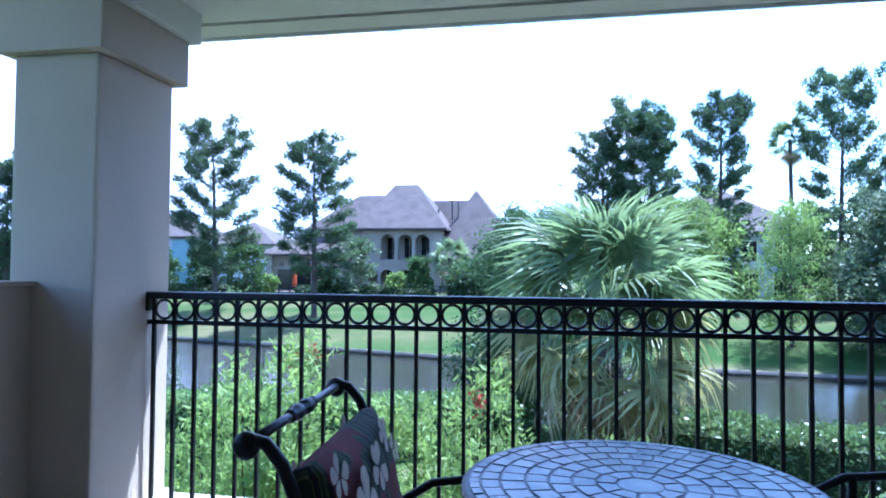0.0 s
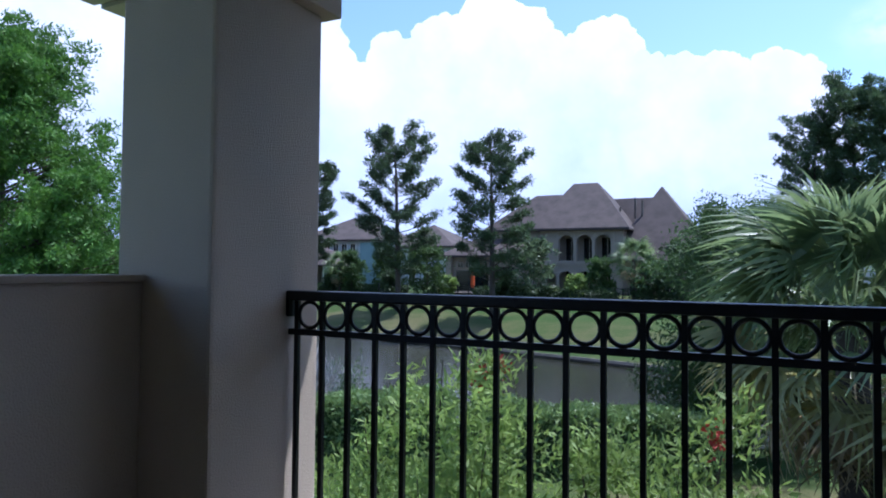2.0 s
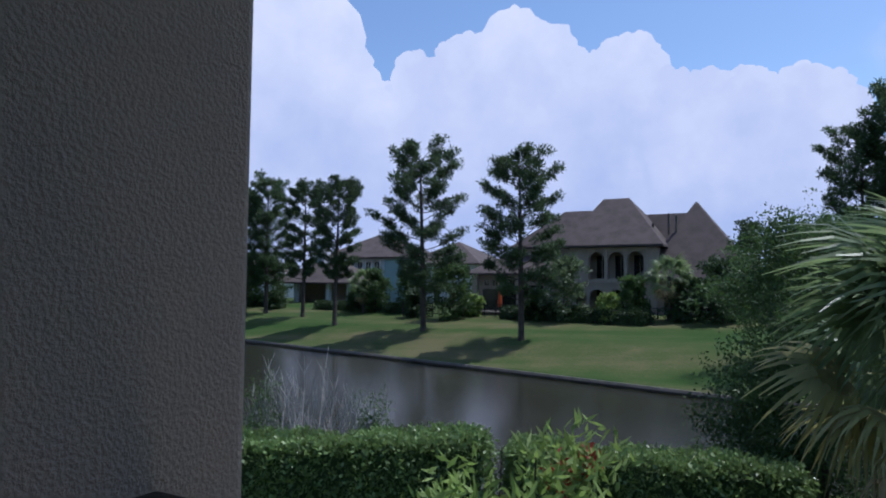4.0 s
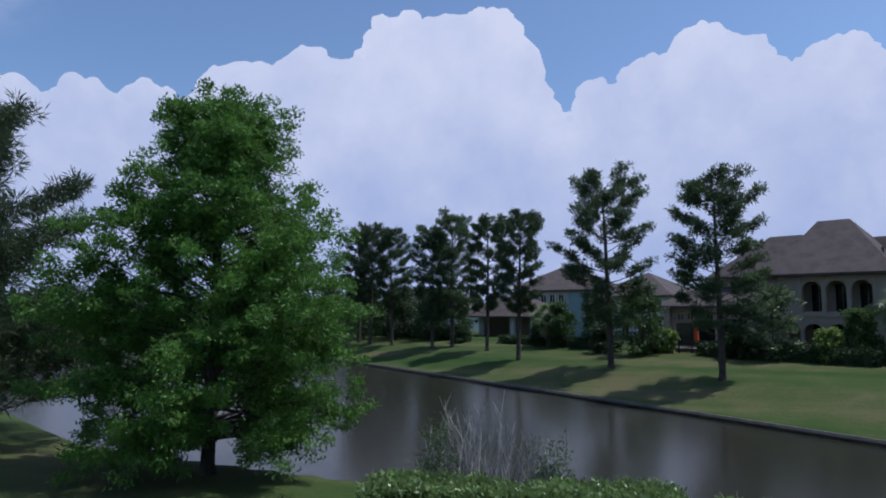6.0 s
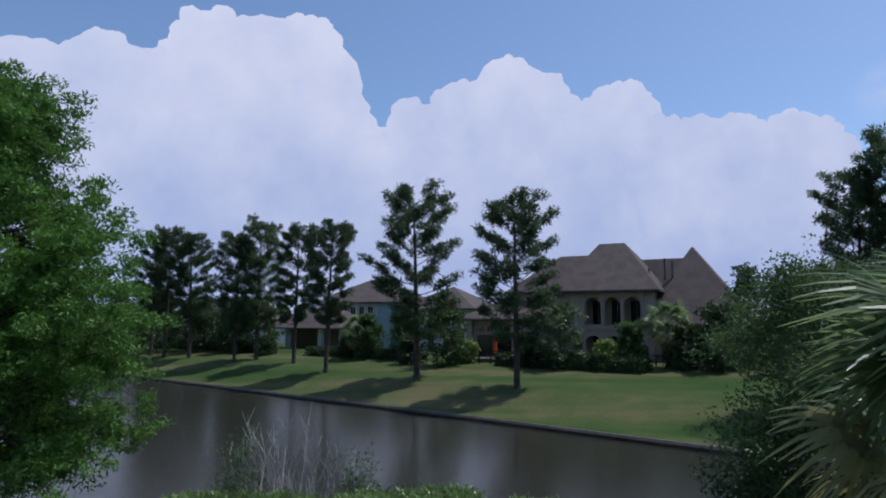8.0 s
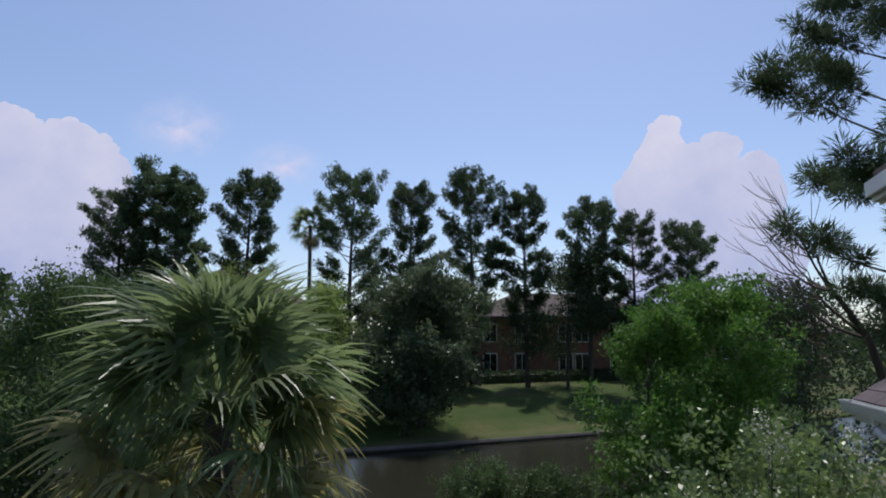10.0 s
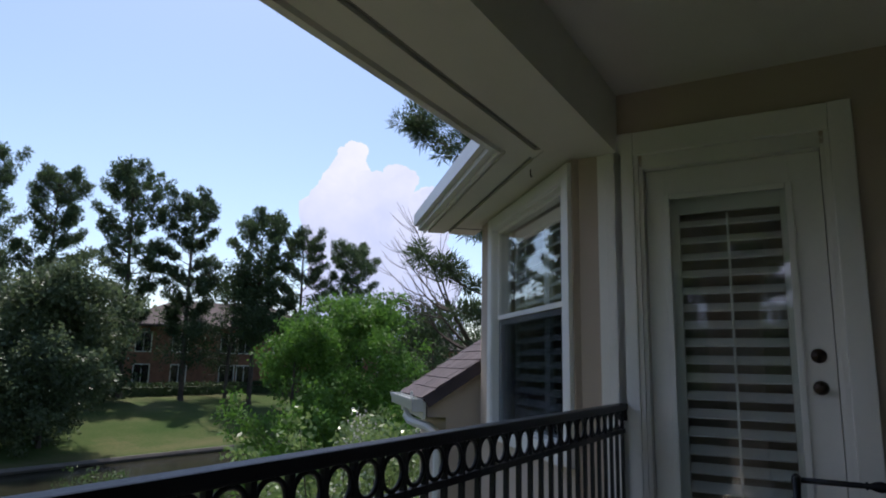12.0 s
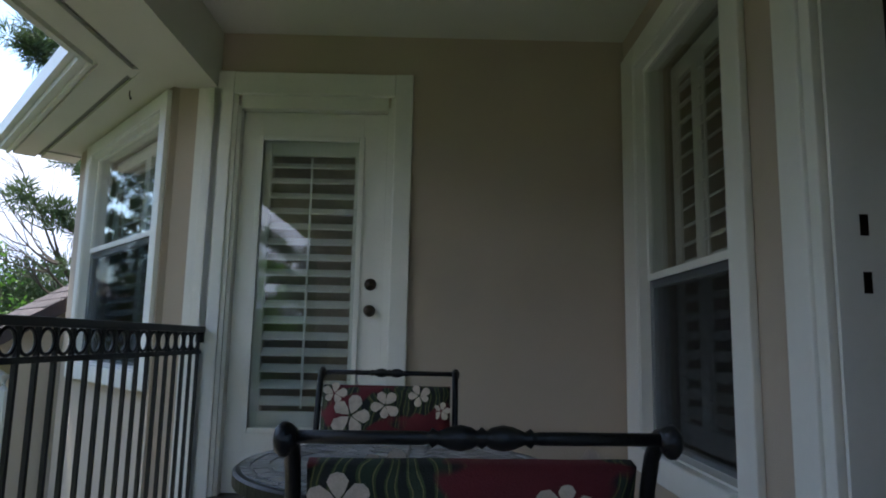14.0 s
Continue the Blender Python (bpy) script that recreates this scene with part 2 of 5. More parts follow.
def cloud_material(name="cloud"):
    """Far vapour, emission only: sunlit white crowns, blue-grey shade and haze painted in."""
    m = bpy.data.materials.new(name)
    m.use_nodes = True
    n, l = m.node_tree.nodes, m.node_tree.links
    n.remove(n["Principled BSDF"])
    em, geo, sep = n.new("ShaderNodeEmission"), n.new("ShaderNodeNewGeometry"), n.new("ShaderNodeSeparateXYZ")
    l.new(geo.outputs["Position"], sep.inputs[0])
    mr = n.new("ShaderNodeMapRange")
    mr.inputs["From Min"].default_value, mr.inputs["From Max"].default_value = 150.0, 1250.0
    l.new(sep.outputs["Z"], mr.inputs["Value"])
    ns = n.new("ShaderNodeTexNoise")
    ns.inputs["Scale"].default_value, ns.inputs["Detail"].default_value, ns.inputs["Roughness"].default_value = 0.0035, 5.0, 0.55
    l.new(geo.outputs["Position"], ns.inputs["Vector"])
    ad = n.new("ShaderNodeMath")
    ad.operation, ad.use_clamp = "MULTIPLY_ADD", True
    ad.inputs[1].default_value = 1.3
    l.new(ns.outputs["Fac"], ad.inputs[0])
    su = n.new("ShaderNodeMath")
    su.operation = "SUBTRACT"
    su.inputs[1].default_value = 0.60
    l.new(mr.outputs[0], su.inputs[0])
    l.new(su.outputs[0], ad.inputs[2])
    mx = n.new("ShaderNodeMix")
    mx.data_type = "RGBA"
    mx.inputs["A"].default_value, mx.inputs["B"].default_value = (0.49, 0.56, 0.79, 1), (0.82, 0.82, 0.93, 1)
    l.new(ad.outputs[0], mx.inputs["Factor"])
    l.new(mx.outputs["Result"], em.inputs["Color"])
    em.inputs["Strength"].default_value = 0.98
    l.new(em.outputs[0], n["Material Output"].inputs["Surface"])
    return m


LAWN = lawn_material()
WATER = water_material()
GLASS = glass_material("window_glass", (0.96, 0.98, 0.97), 1.2)
SCREEN_NET = glass_material("insect_screen_net", (0.62, 0.64, 0.67), 0.15)
FABRIC = cushion_material()
FLOWER = material("flower_print", (0.62, 0.52, 0.42), 0.85, 30.0, 0.15, 0.2, fine=300)
CLOUD = cloud_material()


# ---- mesh helpers ----
def bm_box(bm, x0, x1, y0, y1, z0, z1, bevel=0.0):
    m = Matrix.Translation(((x0 + x1) / 2, (y0 + y1) / 2, (z0 + z1) / 2)) @ Matrix.Diagonal((x1 - x0, y1 - y0, z1 - z0, 1))
    r = bmesh.ops.create_cube(bm, size=1, matrix=m)
    if bevel:
        e = list({e for v in r["verts"] for e in v.link_edges})
        bmesh.ops.bevel(bm, geom=e, offset=bevel, segments=2, affect="EDGES", profile=0.6)
    return r["verts"]


def box(x0, x1, y0, y1, z0, z1, bevel=0.0):
    bm = bmesh.new()
    bm_box(bm, x0, x1, y0, y1, z0, z1, bevel)
    return bm


def finish(name, bm, mat, smooth=False):
    me = bpy.data.meshes.new(name)
    bmesh.ops.recalc_face_normals(bm, faces=bm.faces)
    bm.to_mesh(me)
    bm.free()
    me.materials.append(mat)
    if smooth:
        me.shade_smooth()
    return new(name, me)


def part(name, bm, mat, parent=None, label="", smooth=False):
    ob = finish(name, bm, mat, smooth)
    if parent is not None:
        ob.parent = parent
    return tagged(ob, label) if label else ob


def structure(name, bm, mat, label="", category="", smooth=False):
    return tagged(finish(name, bm, mat, smooth), label, category, kind="structure")


def thing(name, label, category, at=(0, 0, 0), rz=0.0, group=""):
    ob = new(name)
    ob.matrix_world = pose(*at, 0, 0, rz)
    return tagged(ob, label, category, group)


def raw(name, verts, faces, mat, parent=None, smooth=False):
    me = bpy.data.meshes.new(name)
    me.from_pydata(verts, [], faces)
    me.materials.append(mat)
    if smooth:
        me.shade_smooth()
    ob = new(name, me)
    if parent is not None:
        ob.parent = parent
    return ob


def tube(vs, fs, pts, radii, n=6):
    """Adds a tapered tube along pts to the lists vs, fs."""
    pts = [Vector(p) for p in pts]
    base = len(vs)
    for i, p in enumerate(pts):
        d = (pts[min(i + 1, len(pts) - 1)] - pts[max(i - 1, 0)]).normalized()
        u = d.cross(Vector((0, 0, 1)) if abs(d.z) < 0.9 else Vector((1, 0, 0))).normalized()
        w = d.cross(u)
        for k in range(n):
            a = 2 * math.pi * k / n
            vs.append(tuple(p + (u * math.cos(a) + w * math.sin(a)) * radii[i]))
    for i in range(len(pts) - 1):
        for k in range(n):
            a, b = base + i * n + k, base + i * n + (k + 1) % n
            fs.append((a, b, b + n, a + n))
    fs.append(tuple(base + (len(pts) - 1) * n + k for k in range(n)))
    fs.append(tuple(base + k for k in reversed(range(n))))


# ---- balcony (rail line y = 0, door wall x = 0, floor z = 0) ----
RAIL_L, BACK, CEILING, SOFFIT = -3.89, -2.3, 2.73, 2.39
structure("floor", box(-4.3, 0.0, BACK - 0.25, 0.45, -0.3, 0.0), FLOOR, "brown-grey concrete balcony floor", "floor")
structure("ceiling", box(-4.9, 0.16, BACK - 0.02, 0.0, CEILING, CEILING + 0.08), CEIL, "cream painted balcony ceiling", "ceiling")


def window(name, w, z0, z1, mid, casing=(0.14, 0.14, 0.14, 0.12), louvres=9, depth=0.09, shutter_w=None):
    """Double-hung window in its own frame: x along the wall, -y to the outside, z up. Its glass lies depth behind the wall's face."""
    ob = new(name)
    tagged(ob, "white double-hung window with plantation shutters inside", "window", kind="structure")
    l, r, t, b = casing
    part("casing", box(-l, 0, -0.03, -0.001, z0 - b, z1 + t, 0.006), TRIM, ob)
    part("casing", box(w, w + r, -0.03, -0.001, z0 - b, z1 + t, 0.006), TRIM, ob)
    part("casing", box(0, w, -0.028, -0.001, z1, z1 + t, 0.006), TRIM, ob)
    part("window_sill", box(0, w, -0.06, -0.001, z0 - b, z0, 0.008), TRIM, ob)
    for q in ((0.001, 0.012, z0, z1), (w - 0.012, w - 0.001, z0, z1), (0.012, w - 0.012, z1 - 0.012, z1 - 0.001), (0.012, w - 0.012, z0 + 0.001, z0 + 0.012)):
        part("jamb", box(q[0], q[1], -0.02, 0.13, q[2] + 0.001, q[3] - 0.001), TRIM, ob)
    e = 0.035
    for lo, hi, y in ((mid, z1, 0.045), (z0, mid, 0.065)):
        bm = bmesh.new()
        bm_box(bm, 0, e, y - 0.02, y + 0.02, lo, hi, 0.004)
        bm_box(bm, w - e, w, y - 0.02, y + 0.02, lo, hi, 0.004)
        bm_box(bm, e, w - e, y - 0.02, y + 0.02, hi - e, hi, 0.004)
        bm_box(bm, e, w - e, y - 0.02, y + 0.02, lo, lo + e, 0.004)
        part("sash", bm, TRIM, ob)
        p = part("pane", box(e, w - e, y - 0.003, y + 0.003, lo + e, hi - e), GLASS, ob)
        p.visible_shadow = False
    p = part("insect_screen", box(e, w - e, 0.028, 0.031, z0 + 0.02, mid), SCREEN_NET, ob, "grey insect screen")
    p.visible_shadow = False
    return ob


def shutter(name, w, z0, z1, panels, pitch, tilt, label):
    """Plantation shutter: panels with stiles, rails, tilted louvres and a tilt rod; x along, y = 0 its middle plane."""
    ob = thing(name, label, "shutter")
    pw = w / panels
    for k in range(panels):
        x0 = k * pw
        bm = bmesh.new()
        s = 0.05
        bm_box(bm, x0 + 0.002, x0 + s, -0.014, 0.014, z0, z1, 0.003)
        bm_box(bm, x0 + pw - s, x0 + pw - 0.002, -0.014, 0.014, z0, z1, 0.003)
        bm_box(bm, x0 + s, x0 + pw - s, -0.013, 0.013, z1 - 0.09, z1, 0.003)
        bm_box(bm, x0 + s, x0 + pw - s, -0.013, 0.013, z0, z0 + 0.1, 0.003)
        part("panel_frame", bm, SHUTTER, ob)
        n = int((z1 - z0 - 0.19) / pitch)
        first = None
        for i in range(n):
            z = z0 + 0.1 + pitch * (i + 0.5) + (z1 - z0 - 0.19 - n * pitch) / 2
            if first is None:
                bm = bmesh.new()
                bm_box(bm, -(pw / 2 - s - 0.002), pw / 2 - s - 0.002, -0.037, 0.037, -0.0045, 0.0045, 0.003)
                o = part("slat", bm, SHUTTER, ob)
                first = o
            else:
                o = new("slat", first.data)
                o.parent = ob
            o.matrix_basis = pose(x0 + pw / 2, 0, z, tilt + random.uniform(-1.5, 1.5))
        part("tilt_rod", box(x0 + pw / 2 - 0.006, x0 + pw / 2 + 0.006, -0.046, -0.036, z0 + 0.12, z1 - 0.11, 0.002), SHUTTER, ob)
    return ob


def wall_with_holes(name, x0, x1, z0, z1, y0, y1, holes, mat, label):
    """A wall along x from x0 to x1, pierced by holes (a, b, low, high)."""
    bm = bmesh.new()
    x = x0
    for a, b, lo, hi in sorted(holes):
        if a > x:
            bm_box(bm, x, a, y0, y1, z0, z1)
        if lo > z0:
            bm_box(bm, a, b, y0, y1, z0, lo)
        if hi < z1:
            bm_box(bm, a, b, y0, y1, hi, z1)
        x = b
    if x1 > x:
        bm_box(bm, x, x1, y0, y1, z0, z1)
    return structure(name, bm, mat, label, "wall")


EAST = pose(0, 0, 0, 0, 0, -90)  # local +x -> world -y, local -y -> world -x
# door wall: its hole holds the glazed door
w = wall_with_holes("wall_east", -0.04, 2.32, -3.2, 2.8, 0.0, 0.16, [(0.09, 1.0, 0.16, 2.3)], STUCCO, "beige stucco end wall of the balcony")
w.matrix_world = EAST
# house wall behind the balcony: a window in its corner and an open doorway
WIN_B = (-1.31, -0.26, 0.52, 2.46)
DOORWAY = (-2.90, -1.885, 0.02, 2.36)
wall_with_holes("wall_south", -4.4, 0.0, -3.2, 2.8, BACK - 0.16, BACK, [(DOORWAY[0], DOORWAY[1], DOORWAY[2], DOORWAY[3]), (WIN_B[0], WIN_B[1], WIN_B[2], WIN_B[3])], STUCCO, "beige stucco house wall beside the balcony")

# the glazed door, shut
door = new("door_1")
tagged(door, "shut white door with a full glass light and louvred shutter", "door", kind="structure")
door.matrix_world = EAST
for x0, x1, z0, z1, y in ((-0.02, 0.09, 0.02, 2.49, -0.035), (1.0, 1.1, 0.02, 2.49, -0.035)):
    part("casing", box(x0, x1, y, 0.0, z0, z1, 0.006), TRIM, door)
part("casing", box(0.09, 1.0, -0.033, 0.0, 2.36, 2.488, 0.006), TRIM, door)
for a, b, y in ((0.09, 0.112, 0.01), (0.112, 0.13, 0.03)):
    part("jamb", box(a, b, y - 0.03, 0.14, 0.16, 2.36 - (a - 0.09)), TRIM, door)
    part("jamb", box(1.09 - b, 1.09 - a, y - 0.03, 0.14, 0.16, 2.36 - (a - 0.09)), TRIM, door)
part("jamb", box(0.13, 0.96, -0.005, 0.14, 2.283, 2.36), TRIM, door)
part("threshold", box(0.09, 1.0, -0.05, 0.15, 0.1, 0.175, 0.006), BRONZE, door)
bm = bmesh.new()
for a in ((0.134, 0.235, 0.18, 2.28), (0.82, 0.956, 0.18, 2.28), (0.235, 0.82, 0.18, 0.5), (0.235, 0.82, 2.13, 2.28)):
    bm_box(bm, a[0], a[1], 0.05, 0.095, a[2], a[3], 0.002)
part("door_leaf", bm, TRIM, door, "white painted door leaf")
bm = bmesh.new()
for a in ((0.225, 0.255, 0.49, 2.14), (0.80, 0.83, 0.49, 2.14), (0.255, 0.80, 0.49, 0.52), (0.255, 0.80, 2.11, 2.14)):
    bm_box(bm, a[0], a[1], 0.035, 0.05, a[2], a[3], 0.005)
part("glazing_bead", bm, TRIM, door)
p = part("pane", box(0.25, 0.805, 0.06, 0.066, 0.51, 2.12), GLASS, door)
p.visible_shadow = False


def turned(profile, n=18):
    """A turned solid: (radius, height) rows round the z axis."""
    bm = bmesh.new()
    rings = []
    for r, z in profile:
        rings.append([bm.verts.new((r * math.cos(2 * math.pi * k / n), r * math.sin(2 * math.pi * k / n), z)) for k in range(n)])
    for a, b in zip(rings, rings[1:]):
        for k in range(n):
            bm.faces.new((a[k], a[(k + 1) % n], b[(k + 1) % n], b[k]))
    bm.faces.new(list(reversed(rings[0])))
    bm.faces.new(rings[-1])
    return bm


for nm, z, prof in (("deadbolt", 1.30, ((0.033, 0), (0.034, 0.008), (0.028, 0.016), (0.018, 0.018), (0.016, 0.026))),
                    ("door_handle", 1.155, ((0.033, 0), (0.033, 0.007), (0.014, 0.014), (0.013, 0.034), (0.026, 0.042), (0.030, 0.056), (0.024, 0.068), (0.008, 0.072)))):
    o = part(nm, turned(prof), BRONZE, door, "dark bronze fitting", smooth=True)
    o.matrix_basis = pose(0.888, 0.05, z, 90)
o = shutter("door_shutter", 0.58, 0.5, 2.13, 1, 0.0885, 34, "white louvred shutter behind the door's glass")
o.matrix_world = EAST @ pose(0.24, 0.115, 0)
# slab and end panel added to keep stray sun off the shutter's back
structure("ceiling_light_block", box(0.17, 0.44, -2.3, 0.12, 2.5, 2.55), ROOM, "added slab that stops light leaking in above the shuttered door", "ceiling")
structure("wall_light_block", box(0.17, 0.44, 0.05, 0.12, 0.1, 2.49), ROOM, "added panel that stops light leaking in beside the shuttered door", "wall")
structure("room_east", box(0.45, 0.5, -2.3, 0.1, 0.1, 2.8), ROOM, "dim room wall behind the shuttered door", "wall")

# window in the back wall beside the corner
SOUTH = pose(0, BACK, 0, 0, 0, 180)
win = window("window_2", WIN_B[1] - WIN_B[0], WIN_B[2], WIN_B[3], 1.32, (0.21, 0.14, 0.12, 0.12))
win.matrix_world = SOUTH @ pose(-WIN_B[1], 0, 0)
o = shutter("window_shutter", WIN_B[1] - WIN_B[0] - 0.1, WIN_B[2] + 0.02, WIN_B[3] - 0.03, 3, 0.0885, 32, "white plantation shutter behind the balcony window")
o.matrix_world = SOUTH @ pose(-WIN_B[1] + 0.05, 0.17, 0)

# open doorway with casing, jamb, strike plates
dw = new("door_2")
tagged(dw, "open doorway with white casing into a dark room", "doorway", kind="structure")
dw.matrix_world = SOUTH
xa, xb = -DOORWAY[1], -DOORWAY[0]
for x0, x1 in ((xa - 0.2, xa - 0.07), (xb + 0.07, xb + 0.2)):
    part("casing", box(x0, x1, -0.04, 0.0, 0.0, 2.56, 0.006), TRIM, dw)
for x0, x1 in ((xa - 0.07, xa - 0.02), (xb + 0.02, xb + 0.07)):
    part("casing", box(x0, x1, -0.028, 0.0, 0.0, 2.43, 0.004), TRIM, dw)
part("casing", box(xa - 0.07, xb + 0.07, -0.038, 0.0, 2.43, 2.56, 0.006), TRIM, dw)
for x0, x1 in ((xa + 0.001, xa + 0.014), (xb - 0.014, xb - 0.001)):
    part("jamb", box(x0, x1, -0.015, 0.158, 0.021, 2.358, 0.002), TRIM, dw)
for z in (1.32, 1.17):
    part("strike_plate", box(xa + 0.013, xa + 0.0155, 0.052, 0.074, z - 0.028, z + 0.028), BRONZE, dw, "dark bronze strike plate")

# dark room behind the back wall
bm = bmesh.new()
bm_box(bm, -4.4, -4.3, -6.3, BACK - 0.16, -0.1, 2.8)
bm_box(bm, 0.3, 0.4, -6.3, BACK - 0.16, -0.1, 2.8)
bm_box(bm, -4.4, 0.4, -6.4, -6.3, -0.1, 2.8)
structure("wall_room", bm, ROOM, "walls of the dim room behind the balcony", "wall")
structure("floor_room", box(-4.3, 0.3, -6.3, BACK - 0.16, -0.1, 0.01), ROOM_FLOOR, "dark carpet of the room behind the balcony", "floor")
structure("ceiling_room", box(-4.4, 0.4, -6.4, BACK - 0.16, 2.72, 2.82), ROOM, "ceiling of the dim room", "ceiling")

# column, its capital, the parapet at the open end
col = new("column")
tagged(col, "square stucco column with a stepped capital", "column", kind="structure")
part("shaft", box(-4.28, -3.89, -0.35, 0.15, 0.0, 2.02, 0.012), STUCCO, col)
part("capital", box(-4.33, -3.84, -0.40, 0.20, 2.02, 2.24, 0.008), STUCCO, col)
part("capital", box(-4.37, -3.80, -0.44, 0.24, 2.24, SOFFIT + 0.03, 0.006), CEIL, col)
part("plinth", box(-4.31, -3.86, -0.38, 0.18, 0.0, 0.12, 0.008), TRIM, col)
structure("parapet", box(-4.31, -4.165, BACK, -0.35, -0.3, 1.08, 0.01), STUCCO, "low stucco parapet at the balcony's end", "parapet")
structure("trim", box(-4.33, -4.145, BACK, -0.352, 1.08, 1.10, 0.006), STUCCO, "capping of the low parapet", "trim")

# front beam, soffit, fascia and gutter; the eave turns outward over the bay
BAY = math.radians(42.0)
bd, bn = Vector((math.cos(BAY), math.sin(BAY), 0)), Vector((-math.sin(BAY), math.cos(BAY), 0))
BAY_FOOT = Vector((-0.03, 0.25, 0))
structure("beam_front", box(-4.9, 0.02, 0.0, 0.1, SOFFIT, 2.9), CEIL, "cream beam over the railing", "beam")
structure("beam_side", box(-4.37, -4.1, BACK, -0.42, SOFFIT, 2.9), CEIL, "cream beam over the low parapet", "beam")


def eave(name, off0, off1, z0, z1, mat, label):
    """A strip under the eave between two distances from the wall: along the balcony front, then outward along the bay."""
    def along(o, s):
        return BAY_FOOT + bn * (o - 0.14) + bd * s

    def bend(o):
        # where the front line y = o meets the bay's eave line
        p0 = along(o, 0)
        return p0 + bd * ((o - p0.y) / bd.y)
    bm = bmesh.new()
    a, b = bend(off0), bend(off1)
    for q in ([Vector((-5.4, off0, 0)), a, b, Vector((-5.4, off1, 0))], [a, along(off0, 2.32), along(off1, 2.32), b]):
        lo = [bm.verts.new((v.x, v.y, z0)) for v in q]
        hi = [bm.verts.new((v.x, v.y, z1)) for v in q]
        bm.faces.new(lo)
        bm.faces.new(list(reversed(hi)))
        for k in range(4):
            bm.faces.new((lo[k], hi[k], hi[(k + 1) % 4], lo[(k + 1) % 4]))
    return structure(name, bm, mat, label, "eave")


eave("soffit", 0.1, 0.345, SOFFIT, SOFFIT + 0.06, CEIL, "cream painted soffit of the eave")
eave("soffit_vent", 0.345, 0.383, SOFFIT + 0.02, SOFFIT + 0.06, DARK_TRIM, "dark vent strip in the soffit")
eave("soffit_edge", 0.383, 0.535, SOFFIT, SOFFIT + 0.06, CEIL, "cream outer soffit board")
eave("soffit_bead", 0.535, 0.56, SOFFIT + 0.02, SOFFIT + 0.07, TRIM, "recessed bead beside the fascia")
eave("fascia", 0.56, 0.58, SOFFIT - 0.008, SOFFIT + 0.13, TRIM, "white fascia board")
eave("gutter", 0.58, 0.625, SOFFIT + 0.012, SOFFIT + 0.15, GUTTER, "white eave gutter")
eave("gutter_lip", 0.625, 0.665, SOFFIT + 0.05, SOFFIT + 0.155, GUTTER, "rolled lip of the eave gutter")
eave("eave_roof", 0.1, 0.60, SOFFIT + 0.17, SOFFIT + 0.24, ROOF, "shingled roof edge over the eave")
bm = box(0.021, 0.30, 0.0, 0.101, SOFFIT + 0.004, SOFFIT + 0.05)
bm_box(bm, -0.25, 0.30, 0.102, 0.45, SOFFIT + 0.004, SOFFIT + 0.05)
structure("soffit_corner", bm, CEIL, "cream soffit infill beside the corner post", "soffit")
# unseen flat slab over the whole balcony, added so that light comes from the openings only
bm = bmesh.new()
bm_box(bm, -5.4, 3.5, -7.0, -0.1, 2.9, 3.0)
structure("roof_light_block", bm, ROOF, "unseen flat slab above the balcony that keeps out light", "roof")

# corner post, the short stucco return and the bay wall with its window
structure("trim_post", box(-0.035, 0.09, -0.03, 0.065, -0.3, SOFFIT, 0.006), TRIM, "white corner post at the railing's end", "post")
structure("wall_corner", box(-0.005, 0.12, 0.065, 0.28, -3.2, SOFFIT), STUCCO, "narrow stucco return between post and bay", "wall")
structure("trim_corner", box(-0.02, -0.006, 0.066, 0.112, -0.3, SOFFIT - 0.002, 0.003), TRIM, "thin painted board beside the post", "trim")
BAYM = Matrix(((bd.x, -bn.x, 0, BAY_FOOT.x), (bd.y, -bn.y, 0, BAY_FOOT.y), (0, 0, 1, 0), (0, 0, 0, 1)))
BW = (0.11, 1.54, 0.80, 2.28)
o = wall_with_holes("wall_bay", 0.0, 1.78, -3.2, SOFFIT + 0.05, 0.0, 0.14, [BW], STUCCO, "beige stucco wall of the angled bay")
o.matrix_world = BAYM
structure("vent_return", box(2.03, 2.07, -0.24, 0.16, SOFFIT - 0.004, SOFFIT - 0.001), DARK_TRIM, "dark vent strip across the eave's end", "vent").matrix_world = BAYM
o = window("window_1", BW[1] - BW[0], BW[2], BW[3], 1.57, (0.10, 0.10, 0.09, 0.10))
o.matrix_world = BAYM @ pose(BW[0], 0, 0)
o = shutter("window_shutter", BW[1] - BW[0] - 0.06, BW[2] + 0.02, BW[3] - 0.02, 2, 0.0885, 34, "white plantation shutter behind the bay window")
o.matrix_world = BAYM @ pose(BW[0] + 0.03, 0.17, 0)
bm = bmesh.new()
bm_box(bm, 0.0, 1.78, 0.6, 0.65, -0.2, 2.38)
structure("room_bay", bm, ROOM, "dim room behind the bay window", "room").matrix_world = BAYM
# unseen slab, added so no sun leaks in behind the bay
structure("ceiling_bay_light_block", box(0.05, 1.9, 0.15, 4.0, SOFFIT + 0.06, SOFFIT + 0.12), ROOM, "unseen slab over the bay room that blocks leaking sunlight", "ceiling").matrix_world = BAYM
o = structure("wall_bay_end", box(1.78, 1.92, 0.0, 4.0, -3.2, SOFFIT + 0.05), STUCCO, "return wall of the bay", "wall")
o.matrix_world = BAYM
hk = thing("ceiling_hook", "small dark metal hook under the soffit", "hook", (0.054, 0.538, SOFFIT))
vs, fs = [], []
tube(vs, fs, [(0, 0, 0), (0, 0, -0.02), (0.004, 0, -0.035), (0.014, 0, -0.045), (0.024, 0, -0.038), (0.024, 0, -0.028)], [0.004] * 6)
raw("hook", vs, fs, BRONZE, hk)

